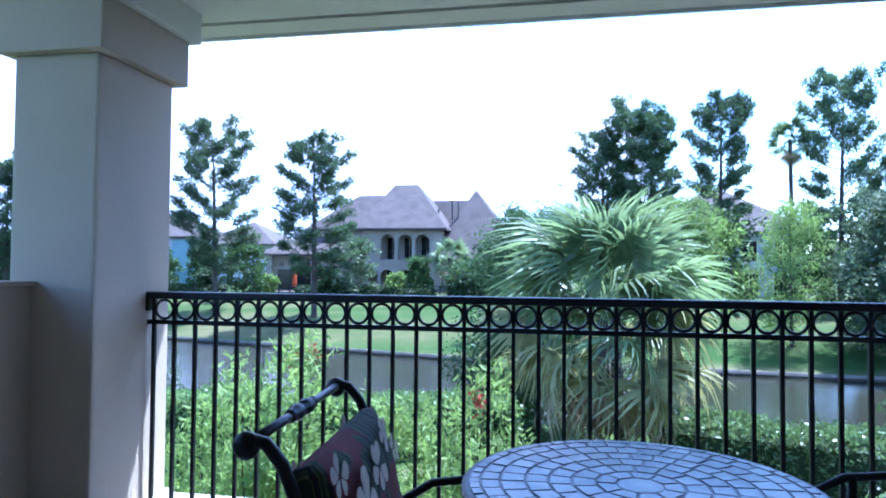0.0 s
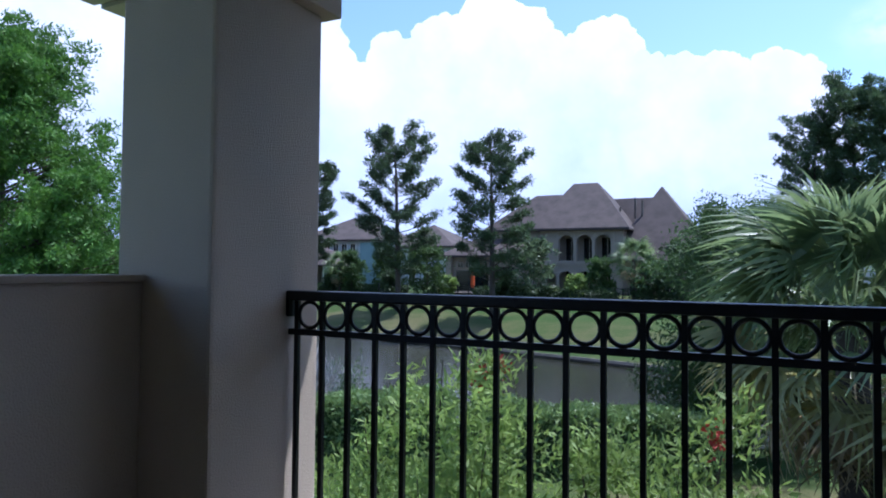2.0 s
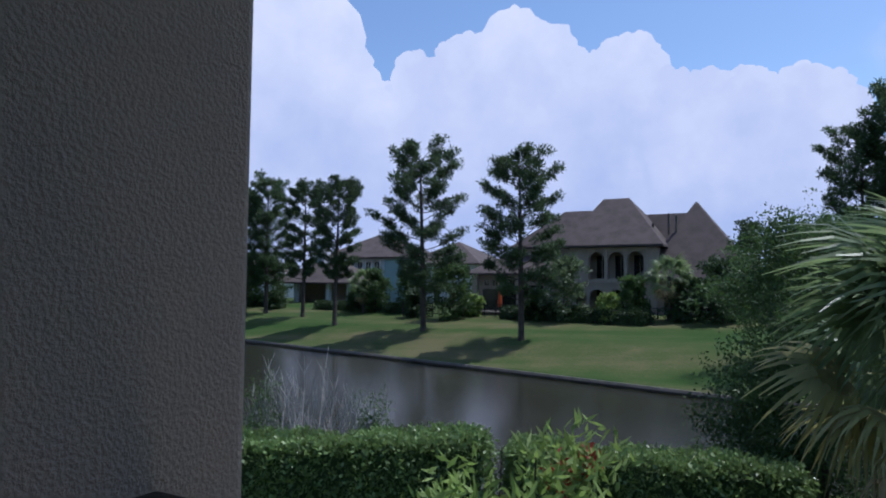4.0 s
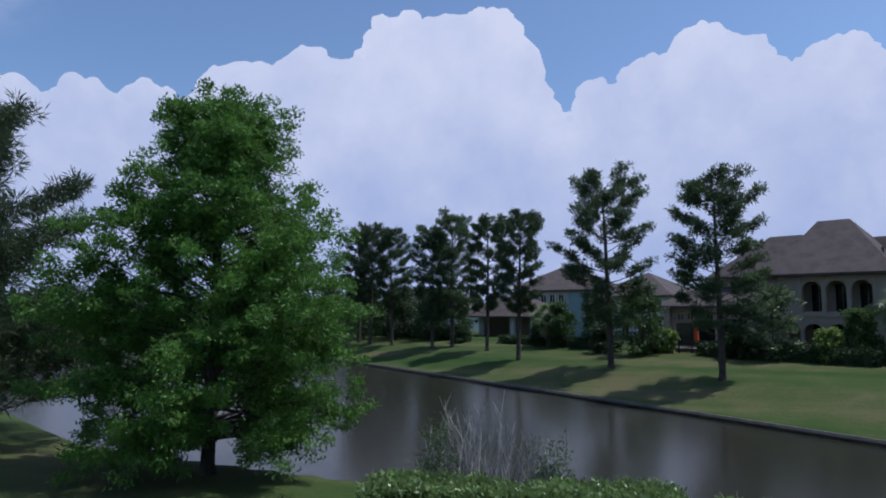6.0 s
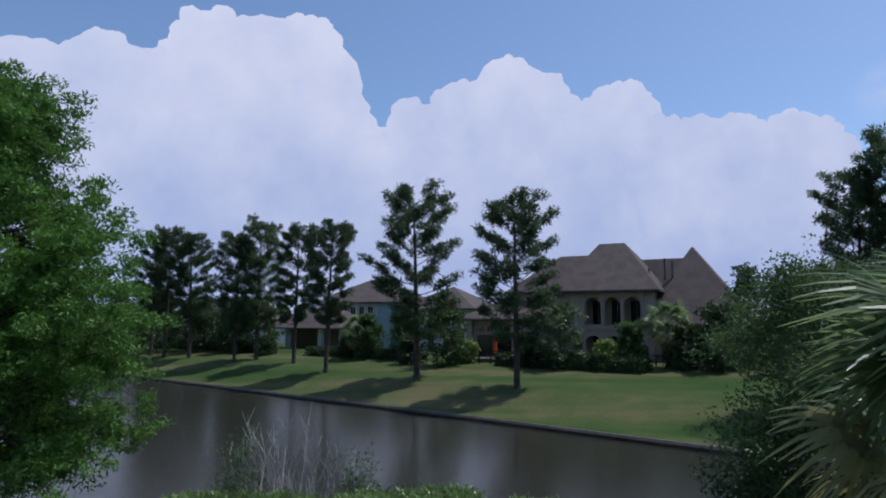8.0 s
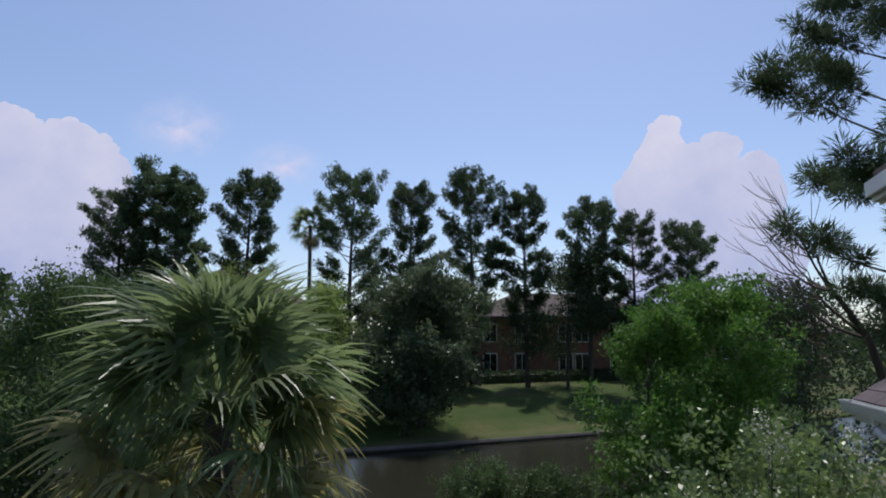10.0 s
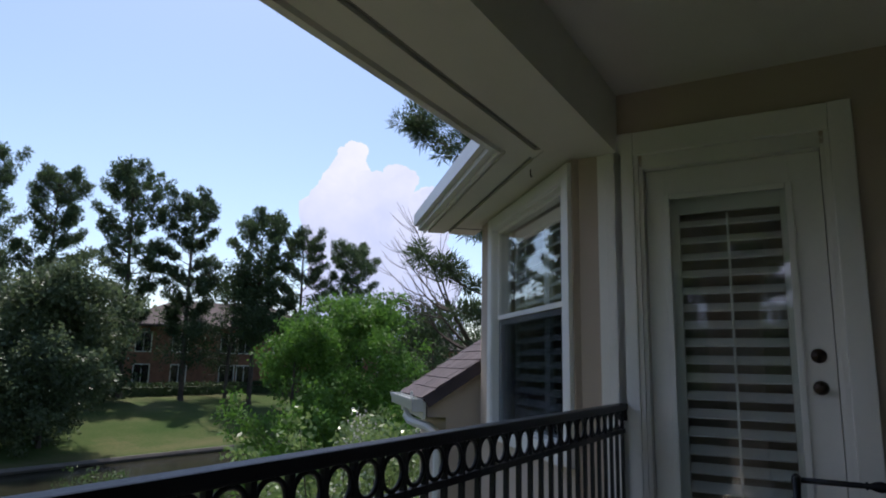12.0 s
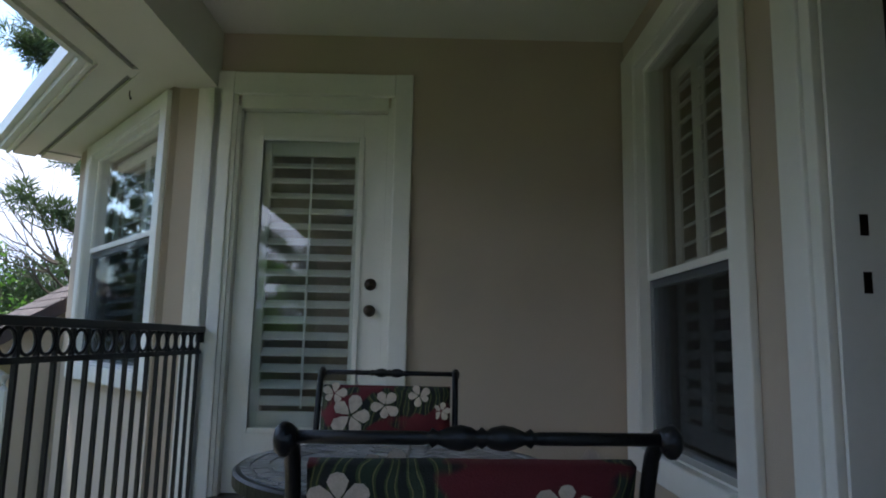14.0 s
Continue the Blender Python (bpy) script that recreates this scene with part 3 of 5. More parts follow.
# railing
rail = thing("railing", "black wrought-iron balcony railing with a band of rings", "railing")
part("top_rail", box(RAIL_L, -0.03, -0.026, 0.026, 1.018, 1.05, 0.006), IRON, rail)
part("ring_rail", box(RAIL_L, -0.03, -0.010, 0.010, 0.905, 0.925), IRON, rail)
part("bottom_rail", box(RAIL_L, -0.03, -0.016, 0.016, 0.08, 0.105), IRON, rail)
part("bracket", box(RAIL_L, RAIL_L + 0.012, -0.022, 0.022, 0.965, 1.03), IRON, rail)
part("bracket", box(-0.042, -0.03, -0.022, 0.022, 0.965, 1.03), IRON, rail)
N_RING = 38
step = (-0.03 - RAIL_L - 0.06) / N_RING
post_mesh = ring_mesh = None
for i in range(N_RING + 1):
    x = RAIL_L + 0.03 + step * i
    if post_mesh is None:
        o = part("baluster", box(-0.0075, 0.0075, -0.0075, 0.0075, 0.1, 1.02), IRON, rail)
        post_mesh = o.data
    else:
        o = new("baluster", post_mesh)
        o.parent = rail
    o.location = (x, 0, 0)
    if i == N_RING:
        break
    if ring_mesh is None:
        vs, fs = [], []
        n, m, R, r = 22, 6, 0.0415, 0.0065
        for a in range(n):
            for b in range(m):
                q = R + r * math.cos(2 * math.pi * b / m)
                vs.append((q * math.cos(2 * math.pi * a / n), r * math.sin(2 * math.pi * b / m), q * math.sin(2 * math.pi * a / n)))
                fs.append((a * m + b, a * m + (b + 1) % m, ((a + 1) % n) * m + (b + 1) % m, ((a + 1) % n) * m + b))
        o = raw("ring", vs, fs, IRON, rail, True)
        ring_mesh = o.data
    else:
        o = new("ring", ring_mesh)
        o.parent = rail
    o.location = (x + step / 2, 0, 0.9715)


# ---- furniture ----
def pillow(w, h, t, seed):
    """A stuffed cushion, w by h, thickest in the middle, standing in the x-z plane."""
    bm = bmesh.new()
    n, m = 18, 16
    sides = []
    for s in (1, -1):
        g = []
        for j in range(m + 1):
            row = []
            for i in range(n + 1):
                u, v = 2 * i / n - 1, 2 * j / m - 1
                e = (1 - abs(u) ** 3.5) * (1 - abs(v) ** 3.5)
                y = s * (0.012 + t / 2 * max(e, 0) ** 0.45) + 0.006 * noise.noise((u * 2.2, v * 2.2, seed + s))
                row.append(bm.verts.new((u * w / 2, y, v * h / 2 + h / 2)))
            g.append(row)
        for j in range(m):
            for i in range(n):
                q = (g[j][i], g[j][i + 1], g[j + 1][i + 1], g[j + 1][i])
                bm.faces.new(q if s < 0 else tuple(reversed(q)))
        sides.append(g)
    a, b = sides
    rim = [(0, i) for i in range(n)] + [(j, n) for j in range(m)] + [(m, n - i) for i in range(n)] + [(m - j, 0) for j in range(m)]
    for k in range(len(rim)):
        p, q = rim[k], rim[(k + 1) % len(rim)]
        bm.faces.new((a[p[0]][p[1]], a[q[0]][q[1]], b[q[0]][q[1]], b[p[0]][p[1]]))
    return bm


def flower_mesh(size, seed):
    """A five-petalled bloom printed on cloth, lying in the x-z plane."""
    rnd = random.Random(seed)
    bm = bmesh.new()
    a0 = rnd.uniform(0, 6)
    for k in range(5):
        a = a0 + k * 2 * math.pi / 5 + rnd.uniform(-0.15, 0.15)
        L = size * rnd.uniform(0.85, 1.1)
        pts = [(0.08, 0.0), (0.35, -0.22), (0.72, -0.36), (0.98, -0.2), (1.03, 0.02), (0.95, 0.24), (0.7, 0.36), (0.35, 0.2)]
        vs = [bm.verts.new((L * (p * math.cos(a) - q * math.sin(a)), -0.001 * k, L * (p * math.sin(a) + q * math.cos(a)))) for p, q in pts]
        bm.faces.new(vs)
    return bm


def patio_chair():
    """Iron chair, facing +x, its base at the origin; the back bar 0.89 m up."""
    ch = thing("patio_chair", "black iron patio chair with tropical print cushions", "chair", group="chairs at the table")
    hw = 0.27
    for s in (-1, 1):
        vs, fs = [], []
        y = s * hw
        tube(vs, fs, [(-0.10, y, 0.36), (-0.13, y, 0.5), (-0.16, y, 0.66), (-0.185, y, 0.78), (-0.205, y, 0.83), (-0.235, y, 0.865), (-0.265, y, 0.872), (-0.285, y, 0.855)],
             [0.012, 0.012, 0.012, 0.012, 0.012, 0.012, 0.013, 0.014], 10)
        raw("back_post", vs, fs, IRON, ch, True)
        vs, fs = [], []
        tube(vs, fs, [(-0.14, y, 0.56), (-0.02, y, 0.635), (0.12, y, 0.655), (0.26, y, 0.64), (0.33, y, 0.60), (0.335, y, 0.55), (0.30, y, 0.535)], [0.011] * 7, 8)
        raw("armrest", vs, fs, IRON, ch, True)
        vs, fs = [], []
        tube(vs, fs, [(0.24, y, 0.645), (0.25, y, 0.4), (0.27, y, 0.2), (0.29, y, 0.0)], [0.012] * 4, 8)
        raw("leg", vs, fs, IRON, ch, True)
        vs, fs = [], []
        tube(vs, fs, [(-0.10, y, 0.36), (-0.12, y, 0.2), (-0.17, y, 0.0)], [0.012] * 3, 8)
        raw("leg", vs, fs, IRON, ch, True)
    prof = [(0.0095, -hw - 0.012), (0.0095, -0.085), (0.0085, -0.075), (0.014, -0.07), (0.009, -0.062), (0.016, -0.045), (0.0185, -0.03), (0.015, -0.014), (0.0105, -0.007),
            (0.0155, 0.0), (0.0105, 0.007), (0.015, 0.014), (0.0185, 0.03), (0.016, 0.045), (0.009, 0.062), (0.014, 0.07), (0.0085, 0.075), (0.0095, 0.085), (0.0095, hw + 0.012)]
    o = part("back_bar", turned(prof, 12), IRON, ch, smooth=True)
    o.matrix_basis = pose(-0.265, 0, 0.865, 90)
    for s in (-1, 1):
        o = part("finial", turned([(0.002, -0.015), (0.016, -0.012), (0.024, -0.004), (0.024, 0.004), (0.016, 0.012), (0.002, 0.015)], 14), IRON, ch, smooth=True)
        o.matrix_basis = pose(-0.268, s * (hw + 0.004), 0.862, 90)
    bm = bmesh.new()
    bm_box(bm, -0.12, 0.27, -hw, -hw + 0.02, 0.345, 0.365, 0.003)
    bm_box(bm, -0.12, 0.27, hw - 0.02, hw, 0.345, 0.365, 0.003)
    bm_box(bm, -0.12, -0.10, -hw, hw, 0.346, 0.364, 0.003)
    bm_box(bm, 0.25, 0.27, -hw, hw, 0.346, 0.364, 0.003)
    for k in range(1, 6):
        bm_box(bm, -0.11, 0.26, -hw + k * 0.09 - 0.008, -hw + k * 0.09 + 0.008, 0.352, 0.360)
    part("seat_frame", bm, IRON, ch)
    seat = part("seat_cushion", pillow(0.50, 0.42, 0.09, 3), FABRIC, ch, "tropical print seat cushion", smooth=True)
    seat.matrix_basis = pose(-0.12, 0, 0.415, 0, 0, 0) @ pose(0, 0, 0, 0, 90, 0) @ pose(0, 0, 0, 0, 0, 90)
    back = part("back_cushion", pillow(0.50, 0.40, 0.10, 5), FABRIC, ch, "tropical print back cushion with white blooms", smooth=True)
    back.matrix_basis = pose(-0.085, 0, 0.43, 0, -14, 0) @ pose(0, 0, 0, 0, 0, 90)
    for k, (x, z, r) in enumerate(((-0.13, 0.275, 0.074), (0.0, 0.315, 0.054), (0.13, 0.355, 0.042), (-0.2, 0.36, 0.045), (0.215, 0.3, 0.035), (0.08, 0.14, 0.07))):
        e = (1 - abs(x / 0.25) ** 3.5) * (1 - abs(z / 0.2 - 1) ** 3.5)
        d = 0.012 + 0.05 * e ** 0.45 + 0.005
        f = part("bloom_print", flower_mesh(r, k), FLOWER, back, "white hibiscus print")
        f.matrix_basis = pose(x, -d, z)
        f = part("bloom_print", flower_mesh(r, k + 9), FLOWER, back, "white hibiscus print")
        f.matrix_basis = pose(-x, d, z, 0, 0, 180)
    return ch


chair = patio_chair()
chair.matrix_world = pose(-2.34, -1.31, 0, 0, 0, 4)
chair2 = copy_thing(chair, pose(-1.10, -1.07, 0, 0, 0, 180))
tagged(chair2, "black iron patio chair with tropical cushions near the door")

TX, TY, TZ, TR = -1.90, -1.17, 0.70, 0.375
table = thing("mosaic_table", "round iron patio table with a grey mosaic tile top", "table", (TX, TY, 0))
top = part("tabletop", turned([(TR - 0.02, TZ - 0.035), (TR, TZ - 0.03), (TR, TZ - 0.004), (TR - 0.006, TZ), (0.01, TZ)], 64), GROUT, table, "mosaic tabletop in an iron rim")
rim = part("rim", turned([(TR + 0.001, TZ - 0.034), (TR + 0.008, TZ - 0.03), (TR + 0.008, TZ - 0.004), (TR + 0.001, TZ + 0.001)], 64), IRON, table)
for k in range(4):
    a = math.pi / 4 + k * math.pi / 2
    vs, fs = [], []
    tube(vs, fs, [(0.10 * math.cos(a), 0.10 * math.sin(a), TZ - 0.04), (0.07 * math.cos(a), 0.07 * math.sin(a), 0.45), (0.12 * math.cos(a), 0.12 * math.sin(a), 0.18), (0.30 * math.cos(a), 0.30 * math.sin(a), 0.0)], [0.014] * 4, 8)
    raw("leg", vs, fs, IRON, table, True)
rnd = random.Random(8)
edges_r = (0.05, 0.095, 0.145, 0.195, 0.245, 0.30, 0.342, 0.368)
for r0, r1, cnt in zip(edges_r, edges_r[1:], (9, 14, 20, 26, 32, 38, 60)):
    da = 2 * math.pi / cnt
    g = 0.0035
    bm = bmesh.new()
    q = []
    for rr, sgn in ((r0 + g, -1), (r1 - g, -1), (r1 - g, 1), (r0 + g, 1)):
        aa = sgn * (da / 2 - g / rr)
        q.append((rr * math.cos(aa), rr * math.sin(aa)))
    lo = [bm.verts.new((x, y, TZ - 0.001)) for x, y in q]
    hi = [bm.verts.new((x, y, TZ + 0.003)) for x, y in q]
    bm.faces.new(hi)
    for k in range(4):
        bm.faces.new((lo[k], lo[(k + 1) % 4], hi[(k + 1) % 4], hi[k]))
    o = part("tile", bm, TILE, top)
    o.matrix_basis = pose(0, 0, 0)
    for k in range(1, cnt):
        c = new("tile", o.data)
        c.parent = top
        c.matrix_basis = pose(0, 0, rnd.uniform(0, 0.0008), 0, 0, math.degrees(da * k) + rnd.uniform(-0.6, 0.6))
part("centre_tile", turned([(0.048, TZ - 0.001), (0.048, TZ + 0.002), (0.046, TZ + 0.003)], 24), TILE, top)

# ---- land ----
def far_shore(x):
    if x < -18:
        return 33.4 - 0.245 * (x + 18)
    return 33.4 - 0.27 * (x + 18) if x < -5 else max(29.9 - 0.09 * (x + 5), 24.0)


def near_shore(x):
    if x < -30:
        return 8.9 + 0.012 * (x + 30)
    if x < -19:
        return 8.9 + 3.6 * (x + 30) / 11
    return 12.5 + 4.5 * min(1, max(0, (x + 9) / 6)) - 2.5 * min(1, max(0, (x - 4) / 8))


def west_shore(y):
    return -76.0 - 1.2 * (y - 12.0)


def smooth(a):
    a = min(1.0, max(0.0, a))
    return a * a * (3 - 2 * a)


def ground_z(x, y):
    s, n, w = y - far_shore(x), near_shore(x) - y, (west_shore(y) - x) * 0.6
    rough_ = 0.04 * noise.noise((x * 0.2, y * 0.2, 0.0))
    if s > 0:
        return -3.42 + 1.2 * smooth(s / 7.5) + 1.2 * smooth((s - 3.0) / 18.0) + rough_
    if n > 0:
        return -3.42 + 0.42 * smooth(n / 6.0) + rough_
    if w > 0:
        return -3.42 + 1.6 * smooth(w / 15.0) + rough_
    return -3.42 - min(1.5, 2.5 * min(-s, -n, -w))


def axis(lo, hi, a, b, step):
    v = list(np.arange(a, b + step / 2, step))
    d = step
    while v[-1] < hi:
        d *= 1.35
        v.append(v[-1] + d)
    d = step
    while v[0] > lo:
        d *= 1.35
        v.insert(0, v[0] - d)
    return v


def mesh_np(name, verts, quads, mat, parent=None, smooth_=False):
    """A quad mesh from numpy arrays."""
    me = bpy.data.meshes.new(name)
    nv, nf = len(verts), len(quads)
    me.vertices.add(nv)
    me.vertices.foreach_set("co", np.asarray(verts, dtype=np.float32).ravel())
    me.loops.add(nf * 4)
    me.loops.foreach_set("vertex_index", np.asarray(quads, dtype=np.int32).ravel())
    me.polygons.add(nf)
    me.polygons.foreach_set("loop_start", np.arange(0, nf * 4, 4, dtype=np.int32))
    me.update(calc_edges=True)
    me.materials.append(mat)
    if smooth_:
        me.shade_smooth()
    if name is None:
        return me
    ob = new(name, me)
    if parent is not None:
        ob.parent = parent
    return ob


gx, gy = axis(-2500, 2500, -110, 60, 0.7), axis(-2500, 2500, -6, 70, 0.5)
gv = np.array([(x, y, ground_z(x, y)) for y in gy for x in gx])
nx = len(gx)
ii, jj = np.meshgrid(np.arange(nx - 1), np.arange(len(gy) - 1))
q0 = (jj * nx + ii).ravel()
tagged(mesh_np("ground", gv, np.stack([q0, q0 + 1, q0 + nx + 1, q0 + nx], 1), LAWN, smooth_=True), "mown lawn banks round the lake", "ground", kind="structure")
structure("water", box(-330, 160, -60, 150, -3.9, -3.6), WATER, "dark still lake water with soft ripples", "water")

# low stone edging where the far lawn meets the water
for x0, x1 in ((-72, -18), (-18, -5), (-5, 40)):
    vs, fs = [], []
    n = max(2, int((x1 - x0) / 3))
    pts = [(x0 + (x1 - x0) * k / n, far_shore(x0 + (x1 - x0) * k / n) - 0.05, -3.46) for k in range(n + 1)]
    tube(vs, fs, pts, [0.14] * (n + 1), 6)
    tagged(raw("kerb", vs, fs, STONE), "dark stone edging along the far shore", "edging", kind="structure")


# ---- plants ----
def unit(rng, n):
    v = rng.normal(size=(n, 3))
    return v / np.linalg.norm(v, axis=1, keepdims=True)


def cloudlet(rng, n):
    """Points in a ball of radius 1.5, denser to its middle."""
    return unit(rng, n) * (1.5 * rng.random(n) ** 0.5)[:, None]


def blades(rng, centres, length, width, along=None, spread=1.0, droop=0.0):
    """Leaf blades: one kite-shaped quad at each centre, about `along` (or any way), as vertex and face arrays."""
    n = len(centres)
    d = unit(rng, n) * spread
    if along is not None:
        d = d + along
    d[:, 2] -= droop
    d /= np.linalg.norm(d, axis=1, keepdims=True) + 1e-9
    s = np.cross(d, unit(rng, n))
    s /= np.linalg.norm(s, axis=1, keepdims=True) + 1e-9
    L = (length * rng.uniform(0.65, 1.3, n))[:, None]
    W = (width * rng.uniform(0.7, 1.25, n))[:, None]
    v = np.stack([centres, centres + d * L * 0.45 + s * W * 0.5, centres + d * L, centres + d * L * 0.45 - s * W * 0.5], 1).reshape(-1, 3)
    return v, np.arange(4 * n).reshape(-1, 4)


def limb(p, az, up, length, bend, n=4):
    pts = [Vector(p)]
    d = Vector((math.cos(az) * math.cos(up), math.sin(az) * math.cos(up), math.sin(up)))
    for k in range(n):
        d = (d + Vector((0, 0, bend / n))).normalized()
        pts.append(pts[-1] + d * (length / n))
    return pts


def along_pts(pts, u):
    f = u * (len(pts) - 1)
    k = min(int(f), len(pts) - 2)
    return pts[k].lerp(pts[k + 1], f - k)


def tree(name, label, h, seed, kind, mat, bark=BARK, radius=3.0, clear=0.3, leaves=9000, trunk_r=None, category="tree", group="", leaf=1.0, limbs=50, needle=1.0, crown=(0.5, 0.82, 1.0, 0.93, 0.74, 0.47, 0.2)):
    """A tree: tapered trunk and limbs, and a crown of many small leaves in uneven clumps."""
    rng = np.random.default_rng(seed)
    rnd = random.Random(seed)
    ob = thing(name, label, category, group=group)
    vs, fs = [], []
    r0 = trunk_r or h * 0.014
    lean = Vector((rnd.uniform(-0.03, 0.03), rnd.uniform(-0.03, 0.03), 0))
    tp = [Vector((lean.x * z * h + 0.05 * h * 0.12 * math.sin(3 * z + seed), lean.y * z * h, z * h)) for z in (0, 0.03, 0.2, 0.4, 0.6, 0.8, 0.95)]
    tube(vs, fs, tp, [r0 * 1.5, r0 * 1.1, r0, r0 * 0.85, r0 * 0.62, r0 * 0.38, r0 * 0.1], 8)
    cl = []
    if kind == "pine":
        n_l = limbs
        size = 0.36 + 0.045 * radius
        for i in range(n_l):
            u = clear - 0.04 + (1.0 - clear) * ((i + rnd.random()) / n_l) ** 1.15
            c = max(0.0, (u - clear) / (1 - clear))
            prof = float(np.interp(c, (0, 0.12, 0.35, 0.6, 0.8, 0.93, 1.0), crown))
            L = radius * prof * rnd.uniform(0.6, 1.05)
            p = along_pts(tp, min(0.99, u / 0.95))
            az = 2.4 * i + rnd.uniform(-0.5, 0.5)
            lm = limb(p, az, rnd.uniform(-0.25, 0.2) + 0.6 * c, L, 0.45)
            rr = r0 * 0.26 * (1 - 0.5 * c)
            tube(vs, fs, lm, [rr, rr * 0.8, rr * 0.6, rr * 0.35, rr * 0.12], 5)
            for k in range(3 + int(L * 3.4)):
                q = along_pts(lm, rnd.uniform(0.12, 1.0) ** 0.55)
                tw_ = limb(q, az + rnd.choice((-1, 1)) * rnd.uniform(0.2, 1.3), rnd.uniform(-0.1, 0.6), rnd.uniform(0.3, 0.5) + 0.14 * L, 0.5, 2)
                tube(vs, fs, tw_, [rr * 0.3, rr * 0.2, rr * 0.08], 3)
                cl.append((tw_[-1], size * rnd.uniform(0.75, 1.2)))
                if rnd.random() < 0.6:
                    cl.append((tw_[1] + Vector((rnd.gauss(0, 0.1), rnd.gauss(0, 0.1), 0.1)), size * rnd.uniform(0.6, 0.95)))
        cl += [(tp[-1] + Vector((rnd.gauss(0, 0.25), rnd.gauss(0, 0.25), rnd.uniform(-0.6, 0.45))), size * 0.9) for _ in range(6)]
        cpt, sg = np.array([tuple(c[0]) for c in cl]), np.array([c[1] for c in cl])
        idx = rng.integers(0, len(cl), leaves)
        off = unit(rng, leaves)
        cen = cpt[idx] + off * (0.42 * rng.random(leaves) ** 0.5 * sg[idx])[:, None] * np.array([1, 1, 0.8])
        v, f = blades(rng, cen, 0.62 * size, 0.075 * needle, off * 1.4 + np.array([0, 0, 0.35]))
    else:
        n_l = {"cypress": 240, "round": 46, "weeping": 50, "spread": 40}[kind]
        for i in range(n_l):
            u = clear + (0.97 - clear) * ((i + rnd.random()) / n_l) ** (1.25 if kind == "cypress" else 1.0)
            c = (u - clear) / (1 - clear)
            if kind == "cypress":
                prof = float(np.interp(c, (0, 0.08, 0.25, 0.42, 0.58, 0.74, 0.88, 1.0), (0.74, 0.95, 1.0, 0.86, 0.68, 0.53, 0.30, 0.04)))
                up, bend = rnd.uniform(-0.05, 0.35) + 0.65 * c, -0.22 + 0.6 * c
            elif kind == "weeping":
                prof = (1 - (2 * c - 0.9) ** 2 * 0.8) ** 0.5
                up, bend = rnd.uniform(0.1, 0.8), -1.5
            elif kind == "spread":
                prof = (1 - (c - 0.35) ** 2 * 1.9) ** 0.5 if abs(c - 0.35) < 0.7 else 0.25
                up, bend = rnd.uniform(0.0, 0.7), -0.1
            else:
                prof = max(0.2, 1 - (2 * c - 0.8) ** 2 * 0.72) ** 0.5
                up, bend = rnd.uniform(-0.1, 0.6) + 0.5 * c, 0.1
            L = radius * prof * (rnd.uniform(0.72, 1.06) if kind == "cypress" else rnd.uniform(0.62, 1.12))
            p = along_pts(tp, min(0.98, u / 0.95))
            lm = limb(p, rnd.uniform(0, 6.28), up, L, bend, 5)
            rr = r0 * 0.3 * (1 - 0.6 * c)
            tube(vs, fs, lm, [rr, rr * 0.8, rr * 0.6, rr * 0.4, rr * 0.25, rr * 0.1], 4)
            for k in range(2 + int(L * 2.6) if kind == "cypress" else 13):
                q = along_pts(lm, rnd.uniform(0.3, 1.0) ** 0.75)
                sp = radius * (0.055 if kind == "cypress" else 0.12)
                cl.append((q + Vector((rnd.gauss(0, sp), rnd.gauss(0, sp), rnd.gauss(0, sp * 0.8))), sp * rnd.uniform(0.6, 1.1)))
        cpt, sg = np.array([tuple(c[0]) for c in cl]), np.array([c[1] for c in cl])
        idx = rng.integers(0, len(cl), leaves)
        cen = cpt[idx] + cloudlet(rng, leaves) * sg[idx][:, None] * np.array([1, 1, 0.6 if kind == "cypress" else 0.8])
        size = {"cypress": 0.19, "round": 0.17, "weeping": 0.16, "spread": 0.18}[kind] * (0.6 + radius / 8) * leaf
        out = cen - np.array([tp[3].x, tp[3].y, h * 0.45])
        out /= np.linalg.norm(out, axis=1, keepdims=True) + 1e-6
        v, f = blades(rng, cen, size, size * (0.36 if kind == "cypress" else 0.5), out * 0.5, 1.0, 0.5 if kind == "weeping" else 0.15)
    raw("trunk", vs, fs, bark, ob)
    mesh_np("crown", v, f, mat, ob)
    return ob


